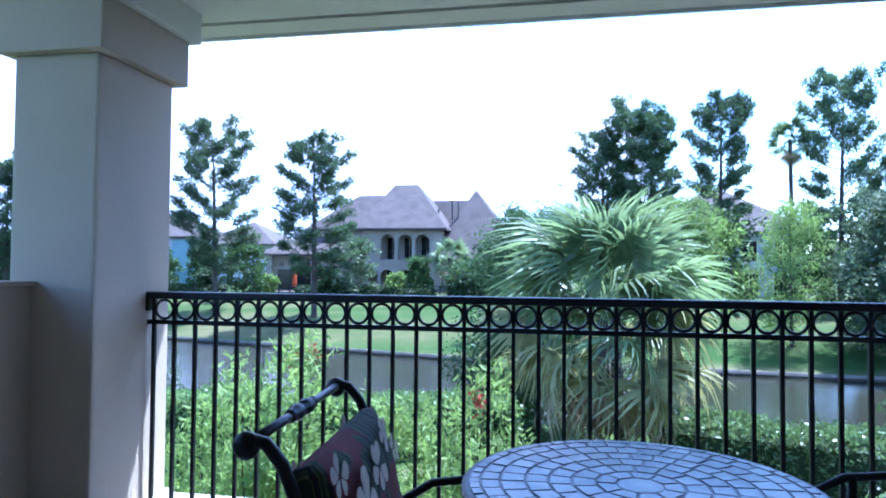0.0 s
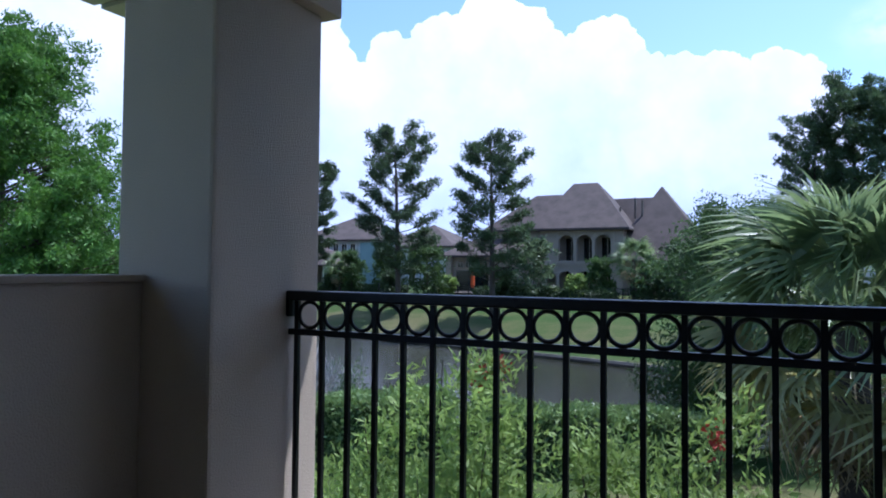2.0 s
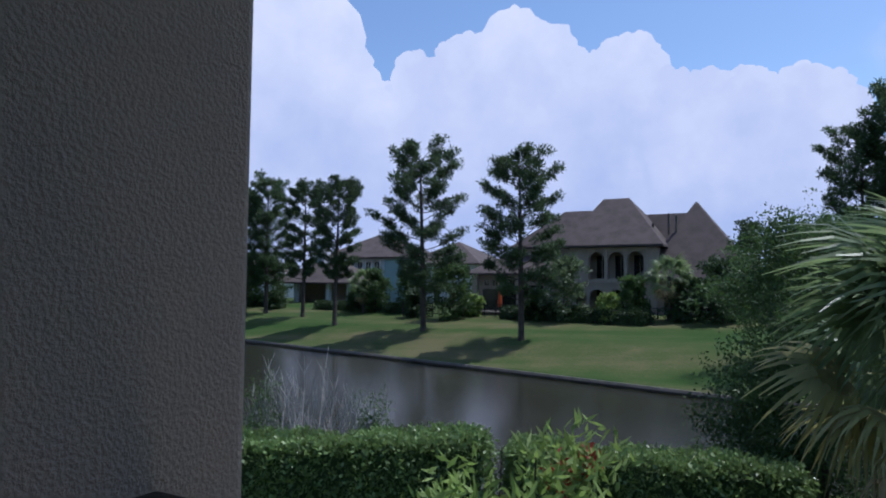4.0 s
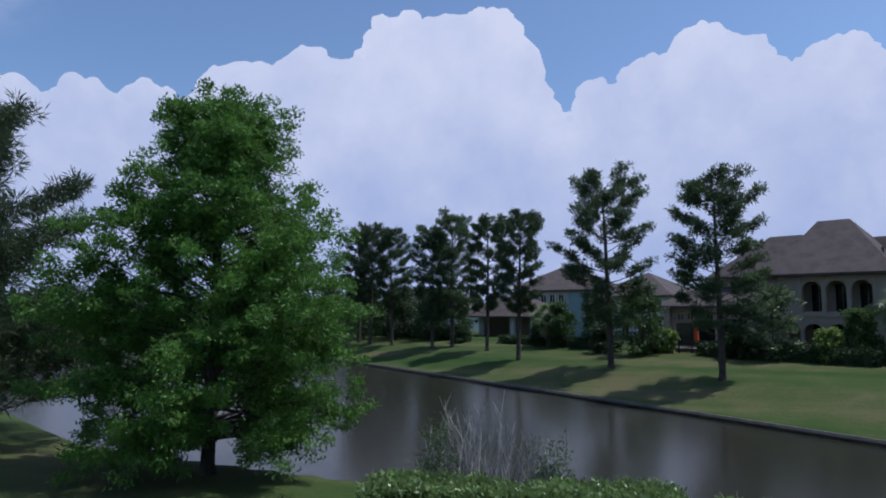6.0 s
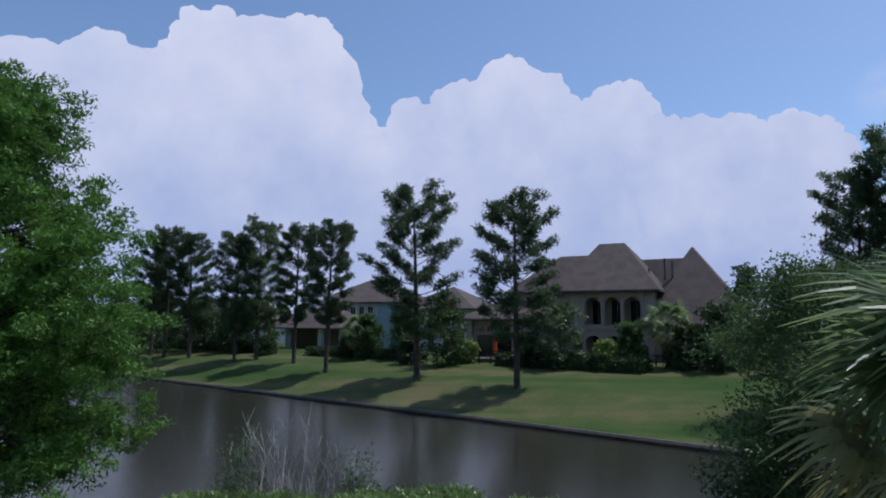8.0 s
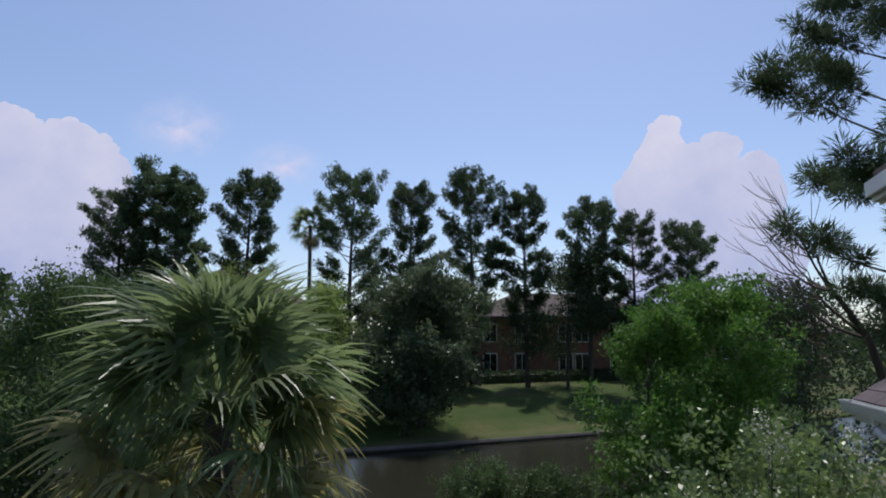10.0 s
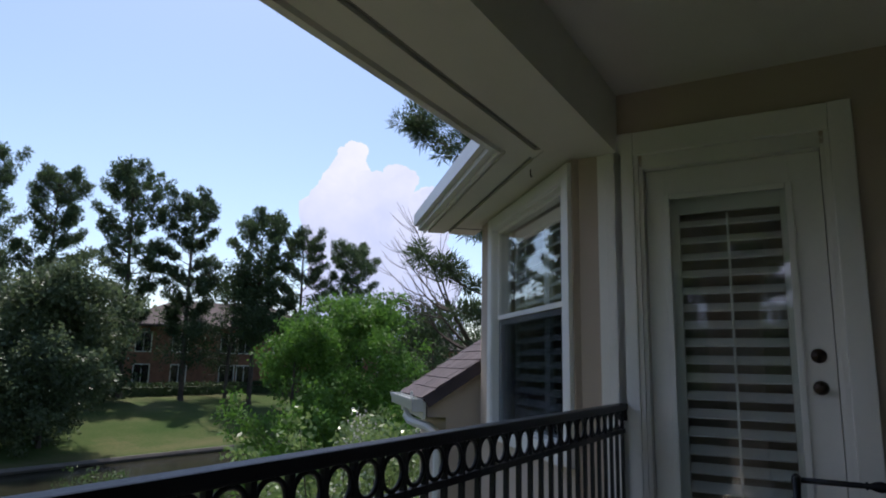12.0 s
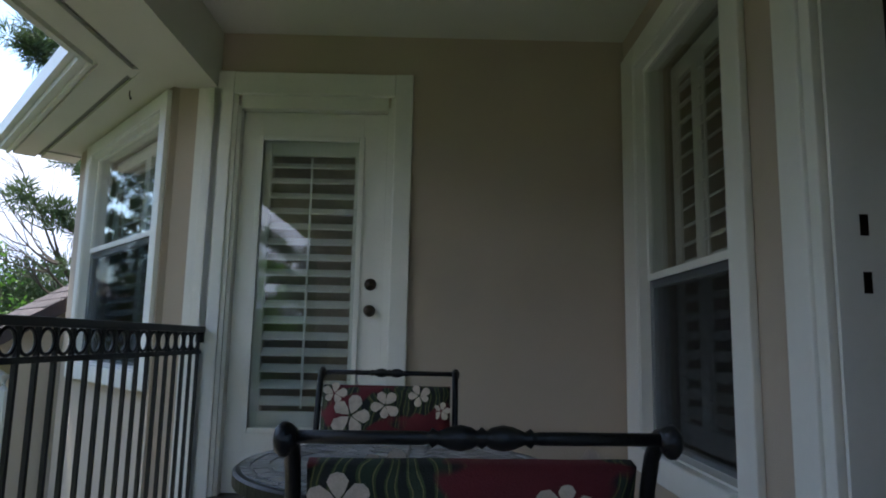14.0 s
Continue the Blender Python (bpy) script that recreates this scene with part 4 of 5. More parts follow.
def shrub(name, label, h, radius, seed, mat, leaves=5000, size=0.1, ratio=0.4, blossom=None, n_bl=0, category="shrub", upright=0.3, flat=0.75):
    """A bush of thin stems with leaves in clumps from the ground up."""
    rng = np.random.default_rng(seed)
    rnd = random.Random(seed)
    ob = thing(name, label, category)
    vs, fs = [], []
    cl = []
    for i in range(26):
        az, t = rnd.uniform(0, 6.28), rnd.random() ** 0.6
        top = Vector((math.cos(az) * radius * t, math.sin(az) * radius * t, h * (1 - 0.42 * t * t) * rnd.uniform(0.72, 1.02)))
        mid = Vector((top.x * 0.45 + rnd.gauss(0, 0.05), top.y * 0.45 + rnd.gauss(0, 0.05), top.z * 0.5))
        tube(vs, fs, [(top.x * 0.08, top.y * 0.08, 0), mid, top], [0.016 * h / 2, 0.011 * h / 2, 0.004], 4)
        for k in range(16):
            u = rnd.uniform(0.22, 1.0)
            q = mid.lerp(top, (u - 0.5) * 2) if u > 0.5 else Vector((top.x * 0.08, top.y * 0.08, 0)).lerp(mid, u * 2)
            w = radius * 0.16
            cl.append((q + Vector((rnd.gauss(0, w), rnd.gauss(0, w), rnd.gauss(0, w * 0.6))), w * rnd.uniform(0.5, 0.9)))
    cpt, sg = np.array([tuple(c[0]) for c in cl]), np.array([c[1] for c in cl])
    idx = rng.integers(0, len(cl), leaves)
    cen = cpt[idx] + cloudlet(rng, leaves) * sg[idx][:, None]
    cen[:, 2] = np.maximum(cen[:, 2], 0.03)
    v, f = blades(rng, cen, size, size * ratio, np.array([0, 0, upright]))
    raw("stems", vs, fs, BARK, ob)
    mesh_np("foliage", v, f, mat, ob)
    if blossom is not None:
        high = cpt[np.argsort(-(cpt[:, 2] + 0.35 * np.linalg.norm(cpt[:, :2], axis=1)))[: n_bl * 3]]
        pick = high[rng.choice(len(high), n_bl, replace=False)]
        cen = np.repeat(pick, 60, axis=0) + rng.normal(size=(n_bl * 60, 3)) * (np.array([0.03, 0.03, 0.05]) if blossom is RED_BLOSSOM else np.array([0.08, 0.08, 0.11]))
        v, f = blades(rng, cen, 0.04, 0.03)
        mesh_np("blossom", v, f, blossom, ob)
    return ob


def hedge(name, label, p0, p1, width, z1, seed, mat, leaves, size=0.09):
    """A clipped hedge between two points of the plan, with an uneven leafy skin over a core coloured dark for inner
    shade.
    """
    rng = np.random.default_rng(seed)
    xm, ym = (p0[0] + p1[0]) / 2, (p0[1] + p1[1]) / 2
    ob = thing(name, label, "hedge", (xm, ym, ground_z(xm, ym) - 0.12), math.degrees(math.atan2(p1[1] - p0[1], p1[0] - p0[0])))
    base = ob.location.z
    hh, L = z1 - base, math.hypot(p1[0] - p0[0], p1[1] - p0[1])
    # solid filler box; its dark leaf colour stands in for shade between the leaves
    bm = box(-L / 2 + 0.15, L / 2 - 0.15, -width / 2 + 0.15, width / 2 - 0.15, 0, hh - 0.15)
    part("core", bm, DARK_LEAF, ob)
    u = rng.uniform(-0.5, 0.5, (leaves, 3))
    side = rng.random(leaves)
    u[:, 2] += 0.5
    m = side < 0.55
    u[m, 2] = 1.0
    m2 = (side >= 0.55) & (side < 0.9)
    u[m2, 1] = np.where(rng.random(m2.sum()) < 0.6, -0.5, 0.5)
    m3 = side >= 0.9
    u[m3, 0] = np.where(rng.random(m3.sum()) < 0.5, -0.5, 0.5)
    cen = u * np.array([L, width, hh])
    wob = np.array([noise.noise((c[0] * 1.1 + seed, c[1] * 1.1, c[2])) for c in cen])[:, None]
    nrm = np.stack([np.where(m3, np.sign(u[:, 0]), 0), np.where(m2, np.sign(u[:, 1]), 0), np.where(m, 1.0, 0)], 1)
    cen = cen + nrm * wob * 0.14 + rng.normal(size=cen.shape) * 0.05
    v, f = blades(rng, cen, size, size * 0.55, nrm * 0.6)
    mesh_np("foliage", v, f, mat, ob)
    return ob


def put(ob, x, y, rz=0.0, s=1.0, dz=-0.05):
    """Stands a plant on the ground."""
    ob.matrix_world = Matrix.Translation((x, y, ground_z(x, y) + dz)) @ Euler((0, 0, radians(rz))).to_matrix().to_4x4() @ Matrix.Scale(s, 4)
    return ob


# the bald cypress on the near bank
put(tree("cypress_tree", "broad light-green bald cypress on the near bank", 11.3, 11, "cypress", CYPRESS, radius=5.2, clear=0.215, leaves=230000, trunk_r=0.20, leaf=0.62), -22.4, 9.6)
# dark pine at the near bank, west of the cypress
put(tree("dark_pine_tree", "tall dark pine on the near lawn with low branches", 16.0, 21, "pine", PINE, radius=6.6, clear=0.16, leaves=110000, limbs=80, needle=0.6, crown=(0.9, 1.0, 0.92, 0.52, 0.27, 0.15, 0.06)), -33.2, 3.6, 30)

# tall pines: four kinds, repeated with turns and sizes
kinds = [tree("pine_tree", "tall loblolly pine with a bare lower trunk", 15.0, 31 + k, "pine", PINE, radius=(4.1, 3.2, 3.8, 3.0)[k], clear=(0.36, 0.44, 0.36, 0.42)[k], leaves=27000, group="pines round the lake") for k in range(4)]
PINES = [  # x, y, height, kind
    (-27.7, 42.3, 14.2, 0), (-18.9, 39.6, 12.4, 2), (-37.6, 44.3, 12.6, 1), (-45.0, 49.0, 13.2, 3), (-51.7, 51.0, 14.3, 0), (-53.2, 49.5, 12.9, 2),
    (-62.2, 51.7, 13.8, 1), (-66.9, 52.3, 14.8, 0), (-70.9, 53.7, 14.8, 3),
    (0.9, 49.9, 13.0, 2), (3.2, 49.6, 15.2, 2), (4.6, 49.2, 14.6, 3), (9.2, 48.4, 15.2, 1), (16.4, 45.8, 16.0, 0), (20.6, 43.7, 15.3, 3), (24.8, 41.0, 16.4, 1), (28.0, 38.7, 15.2, 3), (31.3, 35.4, 14.3, 1), (33.6, 33.1, 13.3, 3), (36.2, 30.2, 13.2, 1),
]
used = set()
for k, (x, y, hh, kd) in enumerate(PINES):
    ob = kinds[kd]
    g = ground_z(x, y)
    if kd in used:
        ob = copy_thing(kinds[kd], pose(0, 0, 0))
    used.add(kd)
    sxy = (0.55 * hh / 15 + 0.40) * (1.04 if k < 2 else 0.86 if k > 12 else 0.95)
    ob.matrix_world = Matrix.Translation((x, y, g - 0.05)) @ Euler((0, 0, radians(67 * k))).to_matrix().to_4x4() @ Matrix.Diagonal((sxy, sxy, 0.975 * hh / 15, 1))

# pine whose branches reach over the bay's roof, beyond the house
put(tree("pine_tree", "tall pine behind the house roof", 14.0, 47, "pine", PINE, radius=4.2, clear=0.42, leaves=42000, limbs=26, needle=0.45), 14.5, 6.7, 15)
# leafless tree beyond the bay
bare = thing("bare_tree", "leafless tree with thin curved branches", "tree")
rnd = random.Random(5)
vs, fs = [], []
trunk = [(0, 0, 0), (-0.1, 0.1, 2.0), (-0.5, 0.3, 3.6), (-1.2, 0.6, 4.6)]
tube(vs, fs, trunk, [0.14, 0.11, 0.08, 0.05], 7)
tips = [(Vector(trunk[-1]), 2.7, 0.045), (Vector(trunk[2]), 2.0, 0.05), (Vector(trunk[2]), 0.6, 0.045), (Vector(trunk[-1]), 1.6, 0.04)]
for gen in range(3):
    nxt = []
    for p, az, r in tips:
        for k in range(3 if gen else 2):
            a = az + rnd.uniform(-0.75, 0.75)
            lm = limb(p, a, rnd.uniform(-0.1, 0.9), rnd.uniform(0.8, 1.35) * (0.85 ** gen), rnd.uniform(0.2, 0.9))
            tube(vs, fs, lm, [r, r * 0.9, r * 0.75, r * 0.65, r * 0.5], 4)
            nxt.append((lm[-1], a, r * 0.42))
    tips = nxt
raw("trunk", vs, fs, BARK, bare)
put(bare, 16.6, 8.7, 0, 1.3)

# broad trees and far shrubs
put(tree("willow_tree", "drooping green tree leaning over the water", 6.1, 52, "weeping", LEAF, radius=3.0, clear=0.2, leaves=62000, leaf=0.66), -2.8, 15.8)
put(tree("oak_tree", "dark round broadleaf tree on the far bank", 7.4, 53, "round", GREY_LEAF, radius=4.2, clear=0.16, leaves=46000, leaf=1.2), 14.4, 31.2)
put(tree("oak_tree", "spreading dark live oak before a brick house", 9.0, 54, "spread", DARK_LEAF, radius=4.8, clear=0.36, leaves=18000), 30.5, 37.0)
put(tree("round_tree", "bright green young tree past the flowering shrubs", 6.4, 55, "round", CYPRESS, radius=3.0, clear=0.1, leaves=24000), 16.4, 14.0)
put(tree("round_tree", "bright green tree in the garden", 5.6, 56, "round", CYPRESS, radius=2.6, clear=0.1, leaves=20000), 13.2, 14.6)
put(tree("oak_tree", "dense dark live oak beyond the roof", 8.2, 57, "round", DARK_LEAF, radius=4.4, clear=0.1, leaves=18000), 27.5, 17.5)
put(tree("round_tree", "light green tree beside the palm", 6.7, 58, "round", LIGHT_LEAF, radius=3.0, clear=0.15, leaves=15000), 4.5, 36.0)
put(tree("round_tree", "grey-green tree behind the palm", 6.0, 59, "round", LEAF, radius=3.4, clear=0.15, leaves=16000), -2.8, 35.0)
put(tree("round_tree", "small light green tree on the far bank", 6.8, 60, "round", LIGHT_LEAF, radius=2.4, clear=0.2, leaves=9000), 9.3, 33.0)
FAR = [  # x, y, height, radius, material
    (-58.0, 58.0, 4.6, 2.6, LEAF), (-64.0, 60.0, 4.4, 2.6, LEAF), (-70.0, 60.0, 6.0, 3.4, DARK_LEAF), (-78.0, 60.0, 7.0, 4.0, DARK_LEAF),
    (-6.0, 52.0, 7.0, 1.9, DARK_LEAF), (0.5, 52.0, 6.6, 3.0, LEAF), (22.0, 40.0, 5.0, 3.0, DARK_LEAF), (38.0, 34.0, 6.0, 3.4, DARK_LEAF), (40.0, 27.0, 6.4, 3.6, LEAF),
    (-7.4, 47.6, 3.8, 1.9, DARK_LEAF), 
    (-61.0, 57.0, 5.2, 2.6, DARK_LEAF), (-67.0, 57.5, 6.0, 3.0, DARK_LEAF), (-74.0, 57.0, 6.4, 3.2, LEAF), (-84.0, 58.0, 7.4, 4.0, DARK_LEAF), (7.5, 42.0, 5.4, 2.6, LIGHT_LEAF), (13.0, 42.0, 5.0, 2.6, LEAF), (18.4, 38.0, 5.4, 2.8, LEAF), 
    (-95.0, 34.0, 9.0, 5.0, DARK_LEAF), (-100.0, 22.0, 10.0, 5.5, DARK_LEAF), (-104.0, 10.0, 9.0, 5.0, DARK_LEAF), (-90.0, 48.0, 9.0, 5.0, DARK_LEAF), (46.0, 20.0, 8.0, 4.5, DARK_LEAF),
    (8.0, 44.0, 6.0, 3.0, DARK_LEAF), (22.6, 44.6, 4.6, 2.6, DARK_LEAF), (19.6, 45.5, 6.0, 3.0, DARK_LEAF),
    (-18.7, 48.0, 4.4, 2.1, GREY_LEAF), (-15.0, 47.2, 1.7, 1.1, LIGHT_LEAF), (-13.4, 48.6, 2.9, 1.3, LEAF), (-28.4, 48.5, 4.0, 2.3, LEAF), (-38.9, 52.5, 3.8, 1.6, LEAF), (-35.2, 52.5, 3.6, 1.7, LEAF), (-27.2, 50.0, 1.5, 0.9, LIGHT_LEAF),
    (-32.4, 49.4, 2.0, 1.3, DARK_LEAF), (-9.6, 48.6, 2.6, 1.6, DARK_LEAF), (-41.5, 53.0, 2.0, 1.3, DARK_LEAF), (-54.0, 55.0, 1.6, 1.2, DARK_LEAF), (-21.0, 48.2, 1.6, 1.2, DARK_LEAF),
]
for k, (x, y, hh, r, mt) in enumerate(FAR):
    small = hh < 3
    nm = "garden_shrub" if small else "garden_tree"
    put(tree(nm, "dense green garden shrub before the houses" if small else "leafy garden tree before the houses", hh, 70 + k, "round", mt, radius=r, clear=0.06 if small else 0.14, leaves=4000, category="shrub" if small else "tree", leaf=2.0), x, y)
for k, (x0, x1, z1) in enumerate(((-96, -72, 0.1), (-72, -56, -0.2), (-48, -34, -0.4), (-24, -12, -0.25), (16, 40, -0.4))):
    hedge("far_hedge", "dark clipped hedge along the far gardens", (x0, far_shore(x0) + 14.5), (x1, far_shore(x1) + 14.5), 1.4, z1 - 0.3, 90 + k, DARK_LEAF, 5000, 0.22)

# ---- the fan palm below the balcony ----
def frond_mesh(seed, L, n_seg, drop):
    """One fan leaf: a stalk along +x and pleated blades that spread and droop at the tips."""
    rnd = random.Random(seed)
    v, f = [], []
    stalk = L * 1.15
    for k in range(4):
        a, b = k / 4, (k + 1) / 4
        z = lambda u: -drop * 0.25 * u * u * L
        i = len(v)
        v += [(a * stalk, -0.018, z(a)), (a * stalk, 0.018, z(a)), (b * stalk, 0.015, z(b)), (b * stalk, -0.015, z(b))]
        f.append((i, i + 1, i + 2, i + 3))
    c = Vector((stalk, 0, -drop * 0.25 * L))
    for k in range(n_seg):
        t = (k / (n_seg - 1) - 0.5) * 2
        ang = t * 2.35
        ln = L * (0.82 - 0.16 * abs(t)) * rnd.uniform(0.88, 1.06)
        d = Vector((math.cos(ang), math.sin(ang), 0.28 - 0.5 * abs(t) + rnd.uniform(-0.12, 0.12)))
        s = Vector((-math.sin(ang), math.cos(ang), 0))
        prev = None
        sag = rnd.uniform(0.35, 1.0) * (0.5 + drop)
        for j, u in enumerate((0.02, 0.4, 0.7, 0.88, 1.0)):
            w = L * 0.042 * (0.35 + 1.3 * u if u < 0.45 else max(0.06, 1.5 * (1.0 - u) + 0.1))
            p = c + d * (ln * u) + Vector((0, 0, -sag * ln * max(0, u - 0.3) ** 2 * 1.6)) + s * rnd.uniform(-0.01, 0.01)
            row = (len(v), len(v) + 1)
            fold = 0.3 * w
            v += [tuple(p - s * w + Vector((0, 0, fold))), tuple(p + s * w - Vector((0, 0, fold)))]
            if prev:
                f.append((prev[0], prev[1], row[1], row[0]))
            prev = row
    return v, f


palm = thing("fan_palm", "large fan palm with green crown and dry hanging fronds", "palm", (-1.22, 10.2, ground_z(-1.22, 10.2) - 0.05))
PH = 3.3
vs, fs = [], []
tube(vs, fs, [(0.1, 0, 0), (0.08, 0.02, 1.0), (0.02, 0, 2.2), (0, 0, PH + 0.1)], [0.30, 0.25, 0.24, 0.20], 12)
raw("trunk", vs, fs, BARK, palm)
rnd = random.Random(17)
fr = {}
for key, mat, n in (("green", PALM_LEAF, 5), ("yellow", PALM_YELLOW, 2), ("dry", PALM_DEAD, 3)):
    fr[key] = []
    for k in range(n):
        v, f = frond_mesh(100 + k, 1.18 if key != "dry" else 1.0, 34 if key != "dry" else 22, {"green": 0.75, "yellow": 1.0, "dry": 1.5}[key])
        me = bpy.data.meshes.new("frond")
        me.from_pydata(v, [], f)
        me.materials.append(mat)
        fr[key].append(me)
golden = 2.399963
for k in range(70):
    u = (k + 0.5) / 70
    key = "green" if u < 0.54 else "yellow" if u < 0.80 else "dry"
    el = 86 - 132 * u if u < 0.6 else 6 - 75 * (u - 0.6) / 0.4
    o = new("frond", rnd.choice(fr[key]))
    o.parent = palm
    s = rnd.uniform(0.82, 1.14) * (1.12 if u < 0.2 else 1.0)
    zz = PH + 0.15 - 0.75 * u
    o.matrix_basis = pose(0, 0, zz, 0, -(el + rnd.uniform(-16, 16)), math.degrees(golden * k) + rnd.uniform(-10, 10)) @ pose(0, 0, 0, rnd.uniform(-50, 50)) @ Matrix.Scale(s, 4)

# smaller fan palms across the lake
for x, y, h, sc, label in ((13.7, 47.0, 11.6, 0.8, "thin fan palm among the far pines"), (-11.0, 48.5, 3.2, 0.85, "short fan palm before the big house"), (-40.0, 52.0, 2.8, 0.8, "short fan palm beside the white house")):
    fp = thing("far_palm", label, "palm", (x, y, ground_z(x, y) - 0.05))
    vs, fs = [], []
    tube(vs, fs, [(0, 0, 0), (0.06, 0, h * 0.5), (0.0, 0.05, h)], [0.2, 0.15, 0.14], 7)
    raw("trunk", vs, fs, BARK, fp)
    for k in range(34):
        u = (k + 0.5) / 34
        o = new("frond", rnd.choice(fr["green" if u < 0.75 else "dry"]))
        o.parent = fp
        o.matrix_basis = pose(0, 0, h - 0.3 * u, 0, -(80 - 150 * u + rnd.uniform(-10, 10)), math.degrees(golden * k)) @ pose(0, 0, 0, rnd.uniform(-40, 40)) @ Matrix.Scale(sc * rnd.uniform(0.85, 1.1), 4)

# ---- planting below the balcony ----
put(shrub("bottlebrush_shrub", "tall light-green shrub with narrow leaves and red tufts", 3.6, 1.5, 201, LIGHT_LEAF, 62000, 0.088, 0.26, RED_BLOSSOM, 2, upright=0.7), -4.5, 2.45)
put(shrub("bottlebrush_shrub", "bushy light-green shrub with narrow leaves", 3.3, 1.4, 202, LIGHT_LEAF, 52000, 0.088, 0.26, RED_BLOSSOM, 1, upright=0.7), -3.1, 2.9)
put(shrub("bottlebrush_shrub", "low light-green shrub with narrow leaves", 2.6, 1.3, 208, LIGHT_LEAF, 34000, 0.095, 0.28, upright=0.6), -2.0, 3.9)
put(shrub("crape_myrtle", "leafy crape myrtle with white flower heads", 3.6, 1.5, 203, GLOSSY_LEAF, 22000, 0.10, 0.5, BLOSSOM, 40), 2.5, 4.0)
put(shrub("crape_myrtle", "low crape myrtle with white flower heads", 2.9, 1.3, 204, GLOSSY_LEAF, 17000, 0.10, 0.5, BLOSSOM, 30), 1.2, 3.3)
put(shrub("crape_myrtle", "tall leafy crape myrtle with upright shoots", 4.1, 1.3, 205, GLOSSY_LEAF, 14000, 0.10, 0.5, BLOSSOM, 6), 4.7, 5.2)
put(shrub("crape_myrtle", "dense crape myrtle beside the low roof", 3.3, 1.4, 209, GLOSSY_LEAF, 20000, 0.10, 0.5, BLOSSOM, 24), 3.9, 4.3)
put(shrub("glossy_shrub", "glossy green rounded shrub in the bed", 1.6, 1.1, 206, GLOSSY_LEAF, 9000, 0.09, 0.5), -2.0, 5.2)
put(shrub("glossy_shrub", "dark green shrub below the railing", 1.5, 1.0, 207, LEAF, 7000, 0.09, 0.5), -0.8, 6.4)
hedge("clipped_hedge", "clipped bright green hedge at the lake edge", (-13.4, 8.34), (-8.75, 11.6), 1.1, -1.78, 211, GLOSSY_LEAF, 20000, 0.11)
hedge("clipped_hedge", "clipped bright green hedge beside the palm", (-8.3, 11.9), (-3.2, 12.7), 1.1, -1.95, 212, GLOSSY_LEAF, 15000, 0.11)
hedge("clipped_hedge", "clipped green hedge past the palm", (-0.2, 10.6), (8.0, 8.4), 1.3, -1.7, 213, GLOSSY_LEAF, 18000, 0.11)
hedge("variegated_hedge", "low pale variegated hedge in the bed", (-2.0, 8.0), (2.4, 6.9), 0.9, -2.1, 214, VARIEGATED, 9000, 0.08)
structure("ground_bed", box(-6.0, 8.0, 0.5, 9.2, -3.3, -2.94), MULCH, "dark mulch bed below the balcony", "ground")
put(shrub("glossy_shrub", "dense green shrub on the bank past the palm", 1.9, 1.3, 221, LEAF, 9000, 0.10, 0.5), 6.9, 15.0)
put(shrub("glossy_shrub", "rough green shrub on the bank past the palm", 1.6, 1.3, 222, LEAF, 9000, 0.10, 0.5), 8.6, 14.0)
tw = thing("twiggy_shrub", "sparse shrub of pale bare twigs before the water", "shrub")
rnd = random.Random(77)
vs, fs = [], []
cen = []
for k in range(64):
    x = rnd.uniform(-1.6, 1.5)
    hh = rnd.uniform(1.7, 3.2) * (1 - 0.12 * abs(x))
    pts = [(x * 0.45, rnd.uniform(-0.2, 0.2), 0), (x * 0.75 + rnd.gauss(0, 0.08), rnd.uniform(-0.3, 0.3), hh * 0.45), (x * 0.95 + rnd.gauss(0, 0.1), rnd.uniform(-0.4, 0.4), hh * 0.75), (x + rnd.gauss(0, 0.12), rnd.uniform(-0.4, 0.4), hh)]
    tube(vs, fs, pts, [0.019, 0.015, 0.011, 0.004], 5)
    for j in range(9):
        p = Vector(pts[1]).lerp(Vector(pts[3]), rnd.random())
        lm = limb(p, rnd.uniform(0, 6.28), rnd.uniform(0.8, 1.35), rnd.uniform(0.2, 0.5), 0.3, 3)
        tube(vs, fs, lm, [0.008, 0.007, 0.005, 0.003], 4)
        if abs(x) > 1.05:
            cen += [tuple(lm[-1])] * 12
raw("stem", vs, fs, PALE_BARK, tw)
rng = np.random.default_rng(4)
cen = np.array(cen)
v, f = blades(rng, cen + rng.normal(size=cen.shape) * 0.09, 0.08, 0.035)
mesh_np("foliage", v, f, LEAF, tw)
put(tw, -12.5, 10.9, 30)

# ---- lower roof beside the bay ----
PITCH = math.radians(33.0)
RW = 1.22  # its width along the eave
ru = -bd
rv = (-bn * math.cos(PITCH) + Vector((0, 0, math.sin(PITCH)))).normalized()
rw = ru.cross(rv).normalized()
RA = BAY_FOOT + bd * (2.0 + RW) + bn * 0.46 + Vector((0, 0, 0.955))
ROOFM = Matrix(((ru.x, rv.x, rw.x, RA.x), (ru.y, rv.y, rw.y, RA.y), (ru.z, rv.z, rw.z, RA.z), (0, 0, 0, 1)))
lr = new("roof_lower")
tagged(lr, "low shingled roof with a white gutter beside the bay", "roof", kind="structure")
lr.matrix_world = ROOFM
part("roof_deck", box(0, RW, 0, 2.2, -0.05, -0.012), ROOF, lr)
part("rake_board", box(RW + 0.001, RW + 0.03, 0.0, 2.2, -0.085, -0.002), SHINGLE, lr)
me = None
rnd = random.Random(3)
